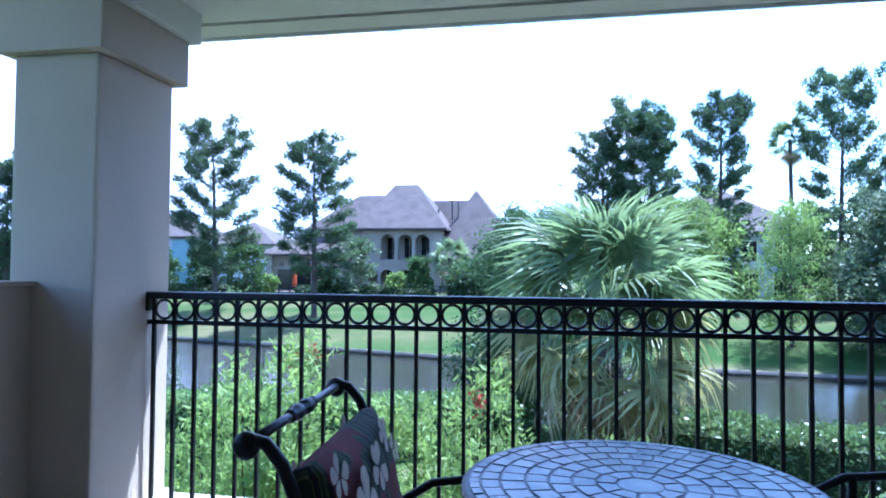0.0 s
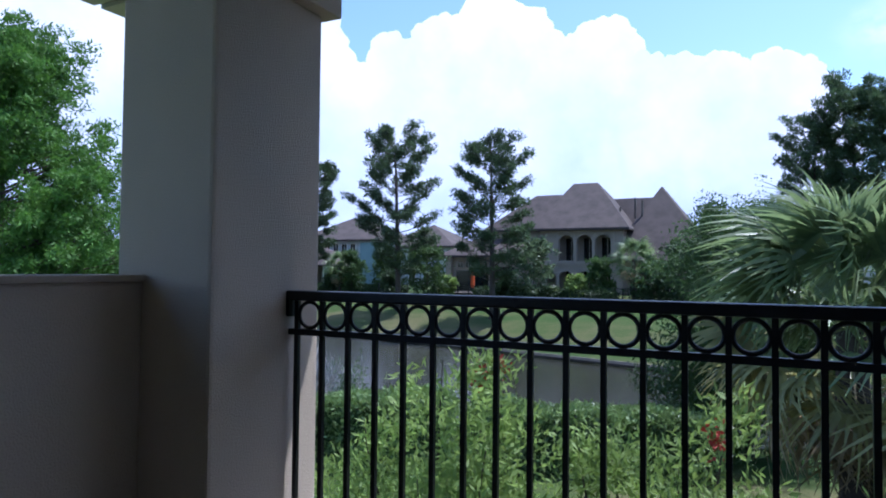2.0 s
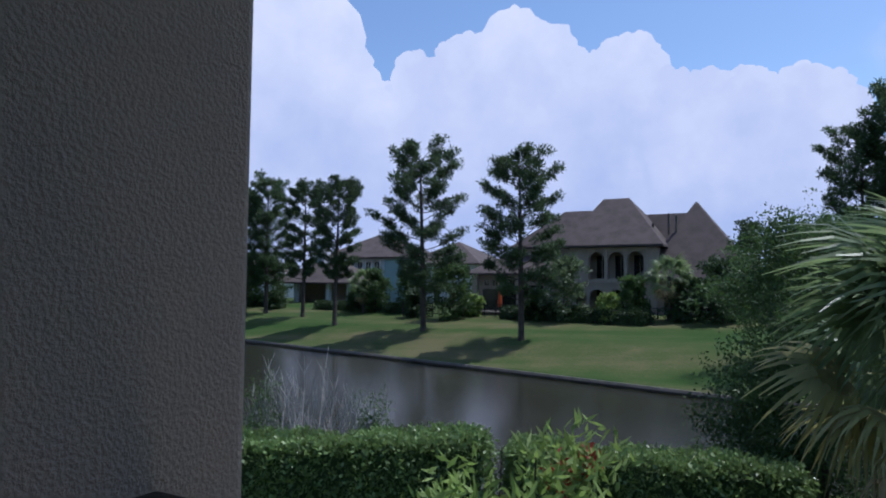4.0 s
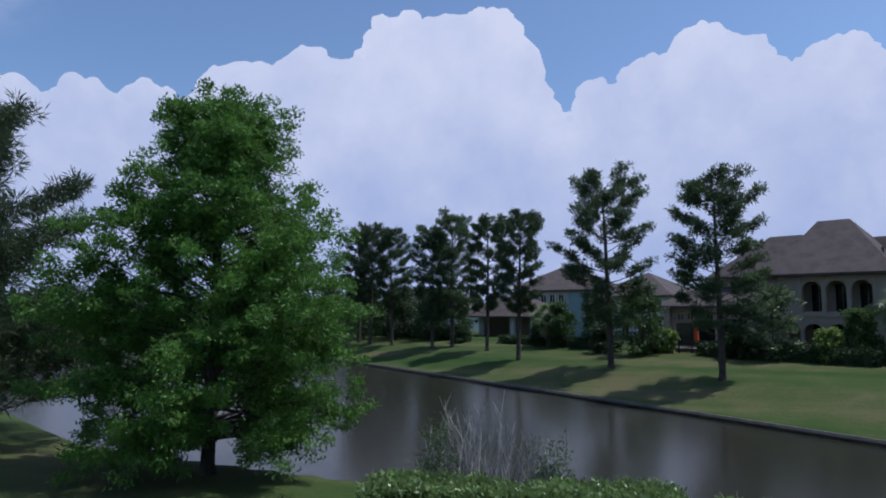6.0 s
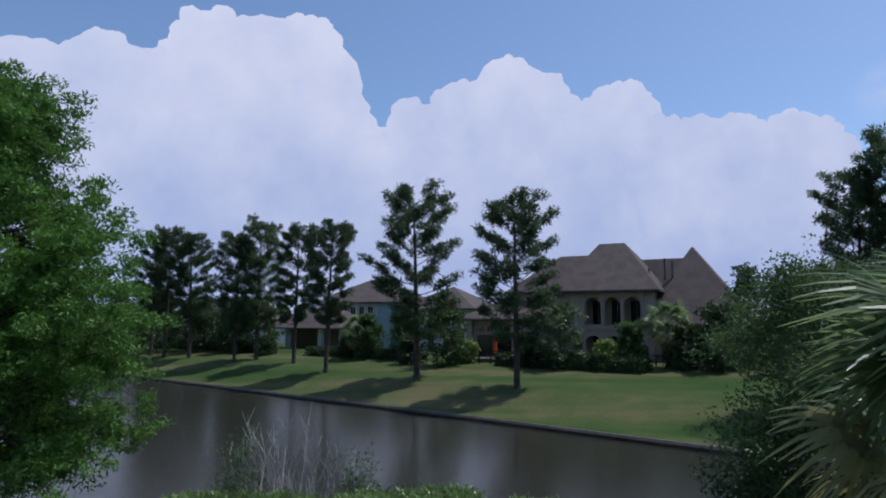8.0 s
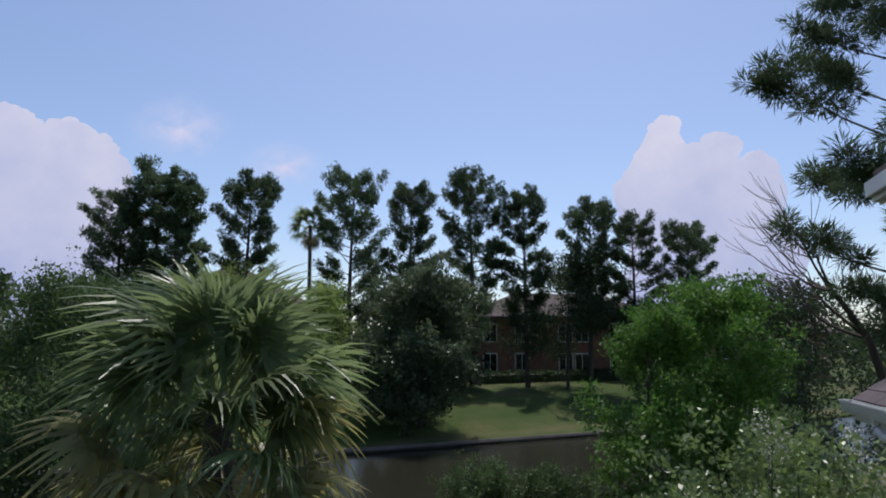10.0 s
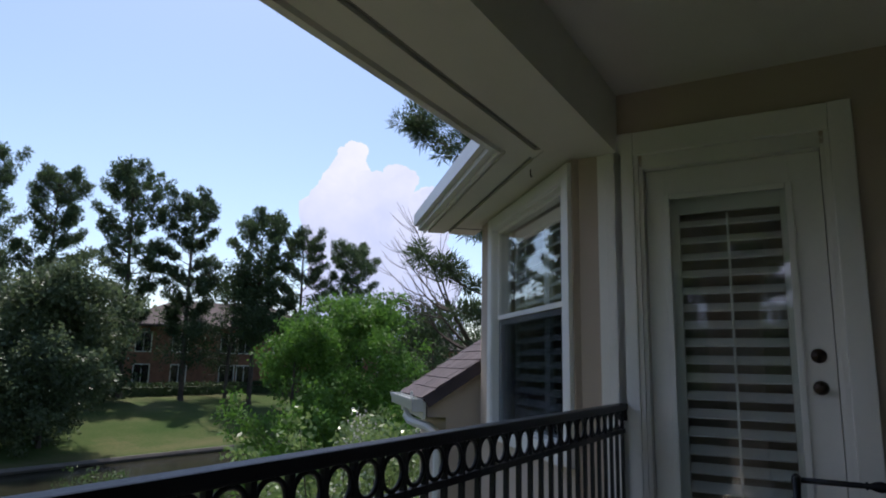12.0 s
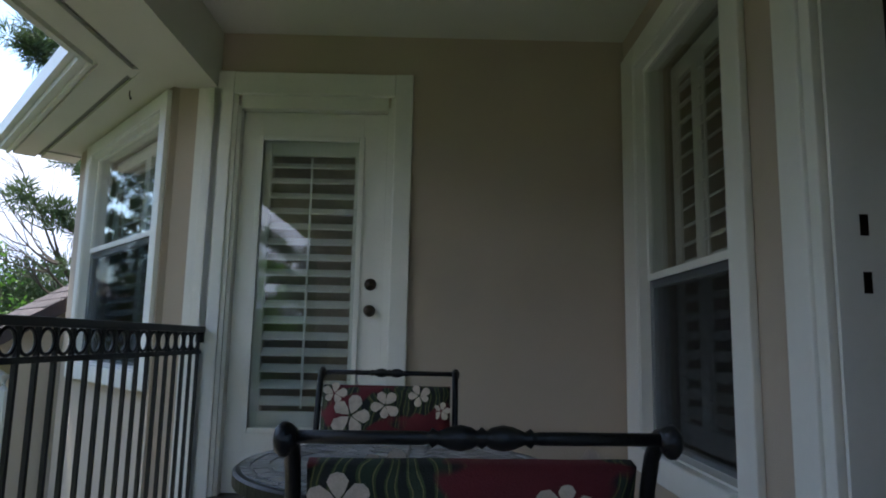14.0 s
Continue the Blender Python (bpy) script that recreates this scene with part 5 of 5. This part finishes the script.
for r in range(15):
    for k in range(-1, 5):
        x0 = 0.26 * k + (0.13 if r % 2 else 0.02)
        x1 = min(x0 + 0.254, RW + 0.028)
        x0 = max(x0, 0.0)
        if x1 - x0 < 0.05:
            continue
        o = part("shingle", box(x0, x1, 0.0, 0.165, 0.0, 0.011), SHINGLE, lr)
        o.matrix_basis = pose(0, 0.145 * r - 0.015, 0.002 + rnd.uniform(0, 0.003), -2.5)
# gable wall under the low roof
bm = bmesh.new()
prof = [(0.26, -3.2), (0.26, 0.80), (0.42, 0.80), (0.42, 0.955 - 0.05), (-1.3, 0.955 + 1.76 * math.tan(PITCH) - 0.08), (-1.3, -3.2)]
rings = []
for sd in (2.03, 1.98 + RW):
    rings.append([bm.verts.new(BAY_FOOT + bd * sd + bn * a + Vector((0, 0, z))) for a, z in prof])
bm.faces.new(rings[0])
bm.faces.new(list(reversed(rings[1])))
for k in range(len(prof)):
    k2 = (k + 1) % len(prof)
    bm.faces.new((rings[0][k], rings[1][k], rings[1][k2], rings[0][k2]))
structure("wall_lower", bm, STUCCO, "beige stucco wall under the low roof", "wall")
gt = thing("rain_gutter", "white metal gutter and downspout on the low roof", "gutter")
gt.matrix_world = Matrix(((bd.x, bn.x, 0, RA.x - bd.x * RW), (bd.y, bn.y, 0, RA.y - bd.y * RW), (0, 0, 1, RA.z), (0, 0, 0, 1)))
bm = bmesh.new()
gp = [(0.0, -0.11), (0.065, -0.11), (0.085, -0.075), (0.105, -0.02), (0.105, -0.005), (0.097, -0.005), (0.078, -0.07), (0.06, -0.10), (0.008, -0.10), (0.008, -0.01), (0.0, -0.01)]
rings = [[bm.verts.new((x, a, z)) for a, z in gp] for x in (-0.01, RW + 0.03)]
for k in range(len(gp)):
    k2 = (k + 1) % len(gp)
    bm.faces.new((rings[0][k], rings[1][k], rings[1][k2], rings[0][k2]))
part("trough", bm, GUTTER, gt)
for x in (-0.012, RW + 0.028):
    part("end_cap", box(x, x + 0.004, 0.0, 0.09, -0.108, -0.008), GUTTER, gt)
part("fascia", box(0.0, RW, -0.025, -0.003, -0.17, -0.03, 0.004), TRIM, gt)
part("splash_guard", box(0.0, 0.10, 0.085, 0.09, -0.02, 0.05), GUTTER, gt)
vs, fs = [], []
tube(vs, fs, [(0.55, 0.05, -0.10), (0.55, 0.05, -0.17), (0.50, 0.02, -0.22), (0.28, -0.10, -0.25), (0.16, -0.15, -0.29), (0.14, -0.155, -0.38), (0.14, -0.155, -3.6)], [0.038] * 7, 8)
raw("downspout", vs, fs, GUTTER, gt)

# ---- houses across the lake ----
def hip_roof(x0, x1, y0, y1, z0, z1, ridge=None, eave=0.18):
    """A hip roof over a rectangle: ridge = (x, x, y, y) of its two ends, or one point for a pyramid."""
    bm = bmesh.new()
    if ridge is None:
        inset = min(x1 - x0, y1 - y0) / 2
        ym = (y0 + y1) / 2
        ridge = (x0 + inset, x1 - inset, ym, ym)
    b = [bm.verts.new(p) for p in ((x0, y0, z0), (x1, y0, z0), (x1, y1, z0), (x0, y1, z0))]
    c = [bm.verts.new((v.co.x, v.co.y, z0 - eave)) for v in b]
    r0 = bm.verts.new((ridge[0], ridge[2], z1))
    r1 = bm.verts.new((ridge[1] + 0.01, ridge[3], z1))
    bm.faces.new((b[0], b[1], r1, r0))
    bm.faces.new((b[1], b[2], r1))
    bm.faces.new((b[2], b[3], r0, r1))
    bm.faces.new((b[3], b[0], r0))
    for k in range(4):
        bm.faces.new((c[k], c[(k + 1) % 4], b[(k + 1) % 4], b[k]))
    bm.faces.new(list(reversed(c)))
    return bm


def arch_wall(x0, x1, z0, z1, y, arches, t=0.35):
    """A wall facing -y between x0 and x1, with round-headed openings (centre, width, foot, springing)."""
    bm = bmesh.new()
    x = x0
    for c, w, foot, spring in arches:
        a, b = c - w / 2, c + w / 2
        bm_box(bm, x, a, y, y + t, z0, z1)
        if foot > z0:
            bm_box(bm, a, b, y, y + t, z0, foot)
        n = 10
        arc = [(c - w / 2 * math.cos(math.pi * k / n), spring + w / 2 * math.sin(math.pi * k / n)) for k in range(n + 1)]
        for (xa, za), (xb, zb) in zip(arc, arc[1:]):
            lo = [bm.verts.new(p) for p in ((xa, y, za), (xb, y, zb), (xb, y + t, zb), (xa, y + t, za))]
            hi = [bm.verts.new(p) for p in ((xa, y, z1), (xb, y, z1), (xb, y + t, z1), (xa, y + t, z1))]
            bm.faces.new(lo)
            bm.faces.new(list(reversed(hi)))
            for k in range(4):
                bm.faces.new((lo[k], lo[(k + 1) % 4], hi[(k + 1) % 4], hi[k]))
        x = b
    bm_box(bm, x, x1, y, y + t, z0, z1)
    return bm


def house_window(parent, x, z, w, h, y, frame_mat=TRIM):
    """A dark window with a frame and a bar, proud of a wall that faces -y."""
    o = part("window", box(x - w / 2, x + w / 2, y - 0.05, y - 0.01, z, z + h), DARK_GLASS, parent, "dark window")
    bm = bmesh.new()
    e = 0.09
    bm_box(bm, x - w / 2 - e, x - w / 2, y - 0.09, y, z - e, z + h + e)
    bm_box(bm, x + w / 2, x + w / 2 + e, y - 0.09, y, z - e, z + h + e)
    bm_box(bm, x - w / 2, x + w / 2, y - 0.09, y, z + h, z + h + e)
    bm_box(bm, x - w / 2, x + w / 2, y - 0.09, y, z - e, z)
    bm_box(bm, x - 0.025, x + 0.025, y - 0.075, y - 0.051, z, z + h)
    f = part("frame", bm, frame_mat, o)
    return o


def part_roof(parent, *a, **k):
    return part("roof", hip_roof(*a, **k), ROOF, parent)


villa = thing("house", "large tan stucco villa with arched loggia and steep roofs", "house")
Z0 = -1.6
part("wall", arch_wall(-20.2, -12.9, 1.55, 4.75, 54.6, [(-17.85, 1.30, 1.9, 3.55), (-16.22, 1.30, 1.9, 3.55), (-14.6, 1.30, 1.9, 3.55)]), WALL, villa)
part("wall", arch_wall(-20.2, -12.9, Z0, 1.55, 54.6, [(-19.2, 0.9, -0.6, 0.4), (-17.85, 1.30, Z0 + 0.6, 0.35), (-16.22, 1.30, Z0 + 0.6, 0.35), (-14.6, 1.30, Z0 + 0.6, 0.35)]), WALL, villa)
part("cornice", box(-20.35, -12.75, 54.5, 54.7, 1.5, 1.72), WALL, villa)
part("wall", box(-20.2, -12.9, 56.6, 64.0, Z0, 4.75), WALL, villa)
for x in (-17.85, -16.22, -14.6):
    house_window(villa, x, 1.95, 1.0, 2.0, 56.6, WALL)
    house_window(villa, x, Z0 + 0.7, 1.0, 1.9, 56.6, WALL)
for x in (-18.66, -17.04, -15.41, -13.79):
    part("pilaster", box(x - 0.12, x + 0.12, 54.5, 54.6, 1.72, 4.5), WALL, villa)
part("loggia_floor", box(-20.2, -12.9, 54.95, 56.6, 1.5, 1.62), WALL, villa)
part("wall", box(-20.2, -20.0, 54.95, 56.6, Z0, 4.75), WALL, villa)
part("wall", box(-13.1, -12.9, 54.95, 56.6, Z0, 4.75), WALL, villa)
part_roof(villa, -20.9, -12.3, 54.0, 65.0, 4.75, 9.3, ridge=(-18.4, -16.1, 59.3, 59.3))
part("wall", box(-26.2, -20.2, 57.5, 65.0, Z0, 4.9), WALL, villa)
part_roof(villa, -26.8, -18.0, 57.0, 66.0, 4.9, 8.5, ridge=(-22.6, -20.0, 61.0, 61.0))
part("wall", box(-29.8, -20.3, 55.4, 62.0, Z0, 2.4), WALL, villa)
part_roof(villa, -30.5, -19.9, 54.6, 62.6, 2.4, 4.7, ridge=(-26.5, -23.0, 58.6, 58.6))
for k in range(4):
    house_window(villa, -28.4 + 0.85 * k, 1.25, 0.5, 0.5, 55.4, WALL)
part("patio_door", box(-28.8, -25.4, 55.3, 55.38, Z0 + 0.6, 0.95), DARK_GLASS, villa, "dark glazed patio doors")
for x in (-29.5, -25.0, -22.2, -20.9):
    part("column", box(x - 0.28, x + 0.28, 54.9, 55.35, Z0, 2.2), WALL, villa)
house_window(villa, -23.6, Z0 + 0.7, 1.5, 2.2, 55.4, WALL)
part("wall", box(-13.4, -5.9, 57.0, 66.0, Z0, 3.9), WALL, villa)
part_roof(villa, -14.4, -5.3, 54.2, 67.0, 2.0, 8.75, ridge=(-10.5, -10.4, 60.0, 60.4))
part("wall", box(-14.0, -5.7, 55.0, 57.0, Z0, 1.95), WALL, villa)
part_roof(villa, -17.0, -8.0, 58.0, 66.0, 3.9, 7.9, ridge=(-15.0, -10.5, 61.0, 61.0))
house_window(villa, -9.2, Z0 + 0.7, 1.2, 1.8, 55.0, WALL)
house_window(villa, -11.8, Z0 + 0.7, 1.2, 1.8, 55.0, WALL)
for x, y, z in ((-12.6, 58.8, 7.2), (-13.6, 57.0, 6.2), (-11.8, 57.6, 6.8)):
    part("vent_pipe", box(x - 0.08, x + 0.08, y - 0.08, y + 0.08, z - 1.4, z + 0.5), STONE, villa)
um = thing("patio_umbrella", "folded orange patio umbrella on the terrace", "umbrella", (-25.9, 52.6, ground_z(-25.9, 52.6)))
part("pole", box(-0.03, 0.03, -0.03, 0.03, 0, 2.1), IRON, um)
part("canopy", turned([(0.16, 0.55), (0.2, 0.8), (0.17, 1.5), (0.08, 2.1), (0.02, 2.25)], 10), ORANGE, um, "folded orange canopy")
pt_ = structure("pavement", box(-29.5, -21.5, 50.6, 55.3, -1.9, ground_z(-26, 53) + 0.12), STONE, "paved terrace before the villa", "paving")

white = thing("house", "white and teal two-storey house with a balcony", "house")
part("wall", box(-59.0, -47.6, 70.0, 80.0, Z0, 4.8), WALL_WHITE, white)
part("wall", box(-49.2, -44.6, 69.6, 80.0, Z0, 4.4), WALL_TEAL, white, "teal siding")
part("wall", box(-44.6, -37.0, 71.5, 81.0, Z0, 3.9), WALL_WHITE, white)
part_roof(white, -59.8, -46.0, 69.2, 81.0, 4.8, 8.1)
part_roof(white, -47.5, -36.3, 70.8, 82.0, 3.95, 7.0)
for k in range(4):
    house_window(white, -54.6 + 1.35 * k, 2.0, 0.75, 2.2, 70.0)
    house_window(white, -54.6 + 1.35 * k, Z0 + 0.6, 0.85, 2.1, 70.0)
house_window(white, -57.8, 2.5, 1.0, 1.4, 70.0)
for x in (-42.5, -40.3, -38.3):
    house_window(white, x, 2.1, 0.9, 1.3, 71.5)
    house_window(white, x, Z0 + 0.6, 0.9, 1.6, 71.5)
part("balcony", box(-55.6, -49.4, 68.6, 70.0, 1.55, 1.75), WALL_WHITE, white)
for k in range(16):
    part("baluster", box(-55.5 + 0.4 * k - 0.02, -55.5 + 0.4 * k + 0.02, 68.62, 68.66, 1.75, 2.65), IRON, white)
part("balcony_rail", box(-55.6, -49.4, 68.6, 68.68, 2.65, 2.72), IRON, white)
pav = thing("pavilion", "open garden pavilion with a brown hip roof and white posts", "pavilion")
part_roof(pav, -61.7, -48.6, 62.0, 70.0, 1.45, 3.9)
for x in (-60.8, -57.7, -52.7, -49.6):
    part("post", box(x - 0.25, x + 0.25, 62.5, 63.0, Z0 - 0.4, 1.3), WALL_WHITE, pav)
part("wall", box(-60.8, -54.2, 66.5, 69.0, Z0 - 0.4, 1.3), WALL, pav)
part("chimney", box(-58.6, -57.2, 67.5, 68.8, 1.3, 6.6), WALL_WHITE, pav)
grey = thing("house", "low far house with a brown roof behind the pines", "house")
part("wall", box(-92.0, -74.0, 74.0, 84.0, Z0, 3.0), WALL_WHITE, grey)
part_roof(grey, -93.0, -73.0, 73.0, 85.0, 2.2, 6.2)
for x in (-89, -85, -81, -77):
    house_window(grey, x, Z0 + 0.8, 1.4, 1.6, 74.0)
brown = thing("house", "white-walled house with a dark brown hip roof", "house")
part("wall", box(5.5, 17.0, 55.0, 64.0, Z0, 4.4), WALL_WHITE, brown)
part_roof(brown, 4.6, 18.0, 54.2, 65.0, 4.4, 8.4, ridge=(10.4, 12.0, 59.6, 59.6))
for x in (7.5, 10.2, 13.0, 15.6):
    house_window(brown, x, 1.9, 1.2, 1.7, 55.0)
    house_window(brown, x, Z0 + 0.6, 1.4, 1.9, 55.0)
part("porch_roof", box(7.0, 14.0, 53.0, 55.0, 1.2, 1.4), WALL_WHITE, brown)
brick = thing("house", "orange-brown brick house behind the live oak", "house", (35.5, 43.5, 0), -38)
part("wall", box(-8.0, 8.0, 0.0, 8.0, Z0 - 0.6, 4.0), WALL_BRICK, brick)
part_roof(brick, -8.8, 8.8, -0.8, 8.8, 4.0, 6.3)
for x in (-6, -3.2, 0.6, 2.0, 5.0):
    house_window(brick, x, Z0 + 0.5, 1.1, 1.8, 0.0)
    house_window(brick, x, 1.8, 1.1, 1.5, 0.0)
slate = thing("house", "distant house with grey gabled roofs", "house", (58.0, 40.0, 0), -50)
part("wall", box(-7, 7, 0, 8, Z0 - 0.6, 2.8), WALL_BRICK, slate)
part_roof(slate, -8, 1.0, -0.8, 8.8, 2.8, 6.0)
part_roof(slate, 0.0, 8, -0.8, 8.8, 2.8, 5.4)
for x in (-5, -2, 2, 5):
    house_window(slate, x, 0.2, 1.2, 1.6, 0.0)
for x, y, h in ((-33.0, 66.0, 8.3), (-22.2, 70.0, 9.4), (-37.5, 66.0, 8.0)):
    ob = thing("utility_pole", "thin grey utility pole behind the houses", "pole", (x, y, -1.2))
    part("pole", turned([(0.12, 0), (0.07, h)], 8), STONE, ob)
    part("cross_arm", box(-0.5, 0.5, -0.04, 0.04, h - 0.5, h - 0.4), STONE, ob)

# dark woods closing the view at ground level beyond the gardens
rng = np.random.default_rng(9)
n = 26000
az = rng.uniform(-2.0, 1.9, n)
dist = rng.uniform(110, 170, n)
hgt = np.array([5.5 + 3.5 * noise.noise((a * 9.0, 3.0, 0)) + 1.5 * noise.noise((a * 31.0, 7.0, 0)) for a in az])
cen = np.stack([np.sin(az) * dist, np.cos(az) * dist, -1.5 + rng.random(n) ** 0.7 * hgt], 1)
v, f = blades(rng, cen, 1.6, 1.1)
tagged(mesh_np("far_woods", v, f, DARK_LEAF), "distant dark treeline beyond the gardens", "woods", kind="stuff")

# ---- clouds ----
def cloud(name, label, lobes, dist, seed, puffs=10, fill=True, mat=CLOUD):
    """Cumulus: many rounded puffs heaped along a bearing. lobes: degrees left of +y, degrees up, degrees of radius."""
    rnd = random.Random(seed)
    bm = bmesh.new()
    k = math.pi / 180 * dist

    def puff(az, el, r, deep=0.0):
        a, e = radians(az), radians(el)
        d = dist + deep
        m = Matrix.Translation((-math.sin(a) * d * math.cos(e), math.cos(a) * d * math.cos(e), d * math.sin(e))) @ Matrix.Scale(r * k, 4)
        bmesh.ops.create_icosphere(bm, subdivisions=4 if 50 < deep < 100 else 2 if deep > 100 else 3, radius=1.0, matrix=m)

    for az, el, r in lobes:
        puff(az, el - r, r, 60)
        for q in range(puffs):
            t = rnd.uniform(0.1, 3.04)
            puff(az + r * 0.85 * math.cos(t), el - r + r * 0.8 * math.sin(t), r * rnd.uniform(0.16, 0.36), rnd.uniform(-20, 40))
        if fill:
            z = el - 2 * r
            while z > -2:
                puff(az + rnd.uniform(-1, 1), z, r * rnd.uniform(1.5, 1.8), 120)
                z -= r * 1.1
    for v in bm.verts:
        c = v.co
        s = 1 / (k * 2.0)
        q = (noise.fractal(c * s, 0.9, 2.1, 4) * 0.34 + noise.fractal(c * s * 3.1, 0.9, 2.1, 3) * 0.13) * k
        v.co += v.normal * q
    ob = finish(name, bm, mat, True)
    return tagged(ob, label, "cloud", kind="structure")


cloud("cloud_bank", "towering white cumulus bank over the lake", [
    (85, 17, 4), (79, 17.2, 3), (74, 17.8, 2.8), (69, 18.3, 2.5), (62, 21, 3.2), (56.5, 22.5, 2.6), (53, 22, 2.4), (48.5, 25.6, 3), (44, 25.8, 3), (40.3, 26, 2.8), (38.2, 22.8, 2), (36.6, 20.5, 2), (34.3, 17.8, 2),
    (30.5, 19.7, 2.4), (26.2, 21.6, 2.5), (22, 23.4, 2.8), (18.5, 22, 2), (16.5, 19.8, 2), (13.2, 20.6, 2.2), (11.4, 20.9, 1.6), (8.7, 17.9, 2), (5.5, 17.6, 2), (2.5, 17.5, 2), (-1, 16.9, 2.2), (-2.8, 16.4, 1.8), (-4.0, 13, 2)], 2600, 4)
cloud("cloud_east", "small white cumulus above the pines", [(-51.4, 19, 1.2), (-49.5, 15.5, 1.5), (-53.0, 16.6, 1.6), (-55.6, 17.1, 1.5), (-58.3, 15.4, 1.6)], 2600, 6)


def wisp_material():
    """Thin vapour that fades out towards its ragged rim."""
    m = bpy.data.materials.new("thin_cloud")
    m.use_nodes = True
    n, l = m.node_tree.nodes, m.node_tree.links
    n.remove(n["Principled BSDF"])
    tc, gr, ns = n.new("ShaderNodeTexCoord"), n.new("ShaderNodeTexGradient"), n.new("ShaderNodeTexNoise")
    gr.gradient_type = "QUADRATIC_SPHERE"
    ns.inputs["Scale"].default_value, ns.inputs["Detail"].default_value = 2.2, 6
    l.new(tc.outputs["Object"], gr.inputs[0])
    l.new(tc.outputs["Object"], ns.inputs["Vector"])
    mr, mu = n.new("ShaderNodeMapRange"), n.new("ShaderNodeMath")
    mr.inputs["From Min"].default_value, mr.inputs["From Max"].default_value, mr.inputs["To Max"].default_value = 0.3, 0.65, 1.3
    mu.operation, mu.use_clamp = "MULTIPLY", True
    l.new(ns.outputs["Fac"], mr.inputs["Value"])
    l.new(mr.outputs[0], mu.inputs[0])
    l.new(gr.outputs["Fac"], mu.inputs[1])
    em, tr, ms = n.new("ShaderNodeEmission"), n.new("ShaderNodeBsdfTransparent"), n.new("ShaderNodeMixShader")
    # constant emission in place of sunlight on the vapour
    em.inputs["Color"].default_value = (0.72, 0.74, 0.92, 1)
    l.new(mu.outputs[0], ms.inputs[0])
    l.new(tr.outputs[0], ms.inputs[1])
    l.new(em.outputs[0], ms.inputs[2])
    l.new(ms.outputs[0], n["Material Output"].inputs["Surface"])
    return m


WISP = wisp_material()
for az, el, w, h in ((-9.2, 17.6, 10.0, 7.0), (-17.8, 15.4, 9.0, 5.5), (83.0, 22.5, 14.0, 8.0)):
    bm = bmesh.new()
    bmesh.ops.create_circle(bm, cap_ends=True, segments=32, radius=1.0)
    o = structure("cloud_wisp", bm, WISP, "faint wisp of thin white cloud", "cloud")
    a, e, d = radians(az), radians(el), 2500.0
    p = Vector((-math.sin(a) * d * math.cos(e), math.cos(a) * d * math.cos(e), d * math.sin(e)))
    o.matrix_world = Matrix.Translation(p) @ p.to_track_quat("Z", "Y").to_matrix().to_4x4() @ Matrix.Diagonal((radians(w) * d / 2, radians(h) * d / 2, 1, 1))
# iron garden fence before the villa terrace
fence = thing("garden_fence", "low black iron fence before the villa garden", "fence")
fy = 49.6
part("rail", box(-34.0, -10.0, fy - 0.02, fy + 0.02, -0.35, -0.31), IRON, fence)
part("rail", box(-34.0, -10.0, fy - 0.02, fy + 0.02, -1.25, -1.21), IRON, fence)
for k in range(25):
    part("post", box(-34.04 + k, -33.96 + k, fy - 0.04, fy + 0.04, -1.9, -0.25), IRON, fence)
bm = bmesh.new()
for k in range(200):
    x = -34.0 + 0.12 * k
    bm_box(bm, x - 0.012, x + 0.012, fy - 0.012, fy + 0.012, -1.3, -0.3)
tagged(part("pickets", bm, IRON, fence), kind="stuff")
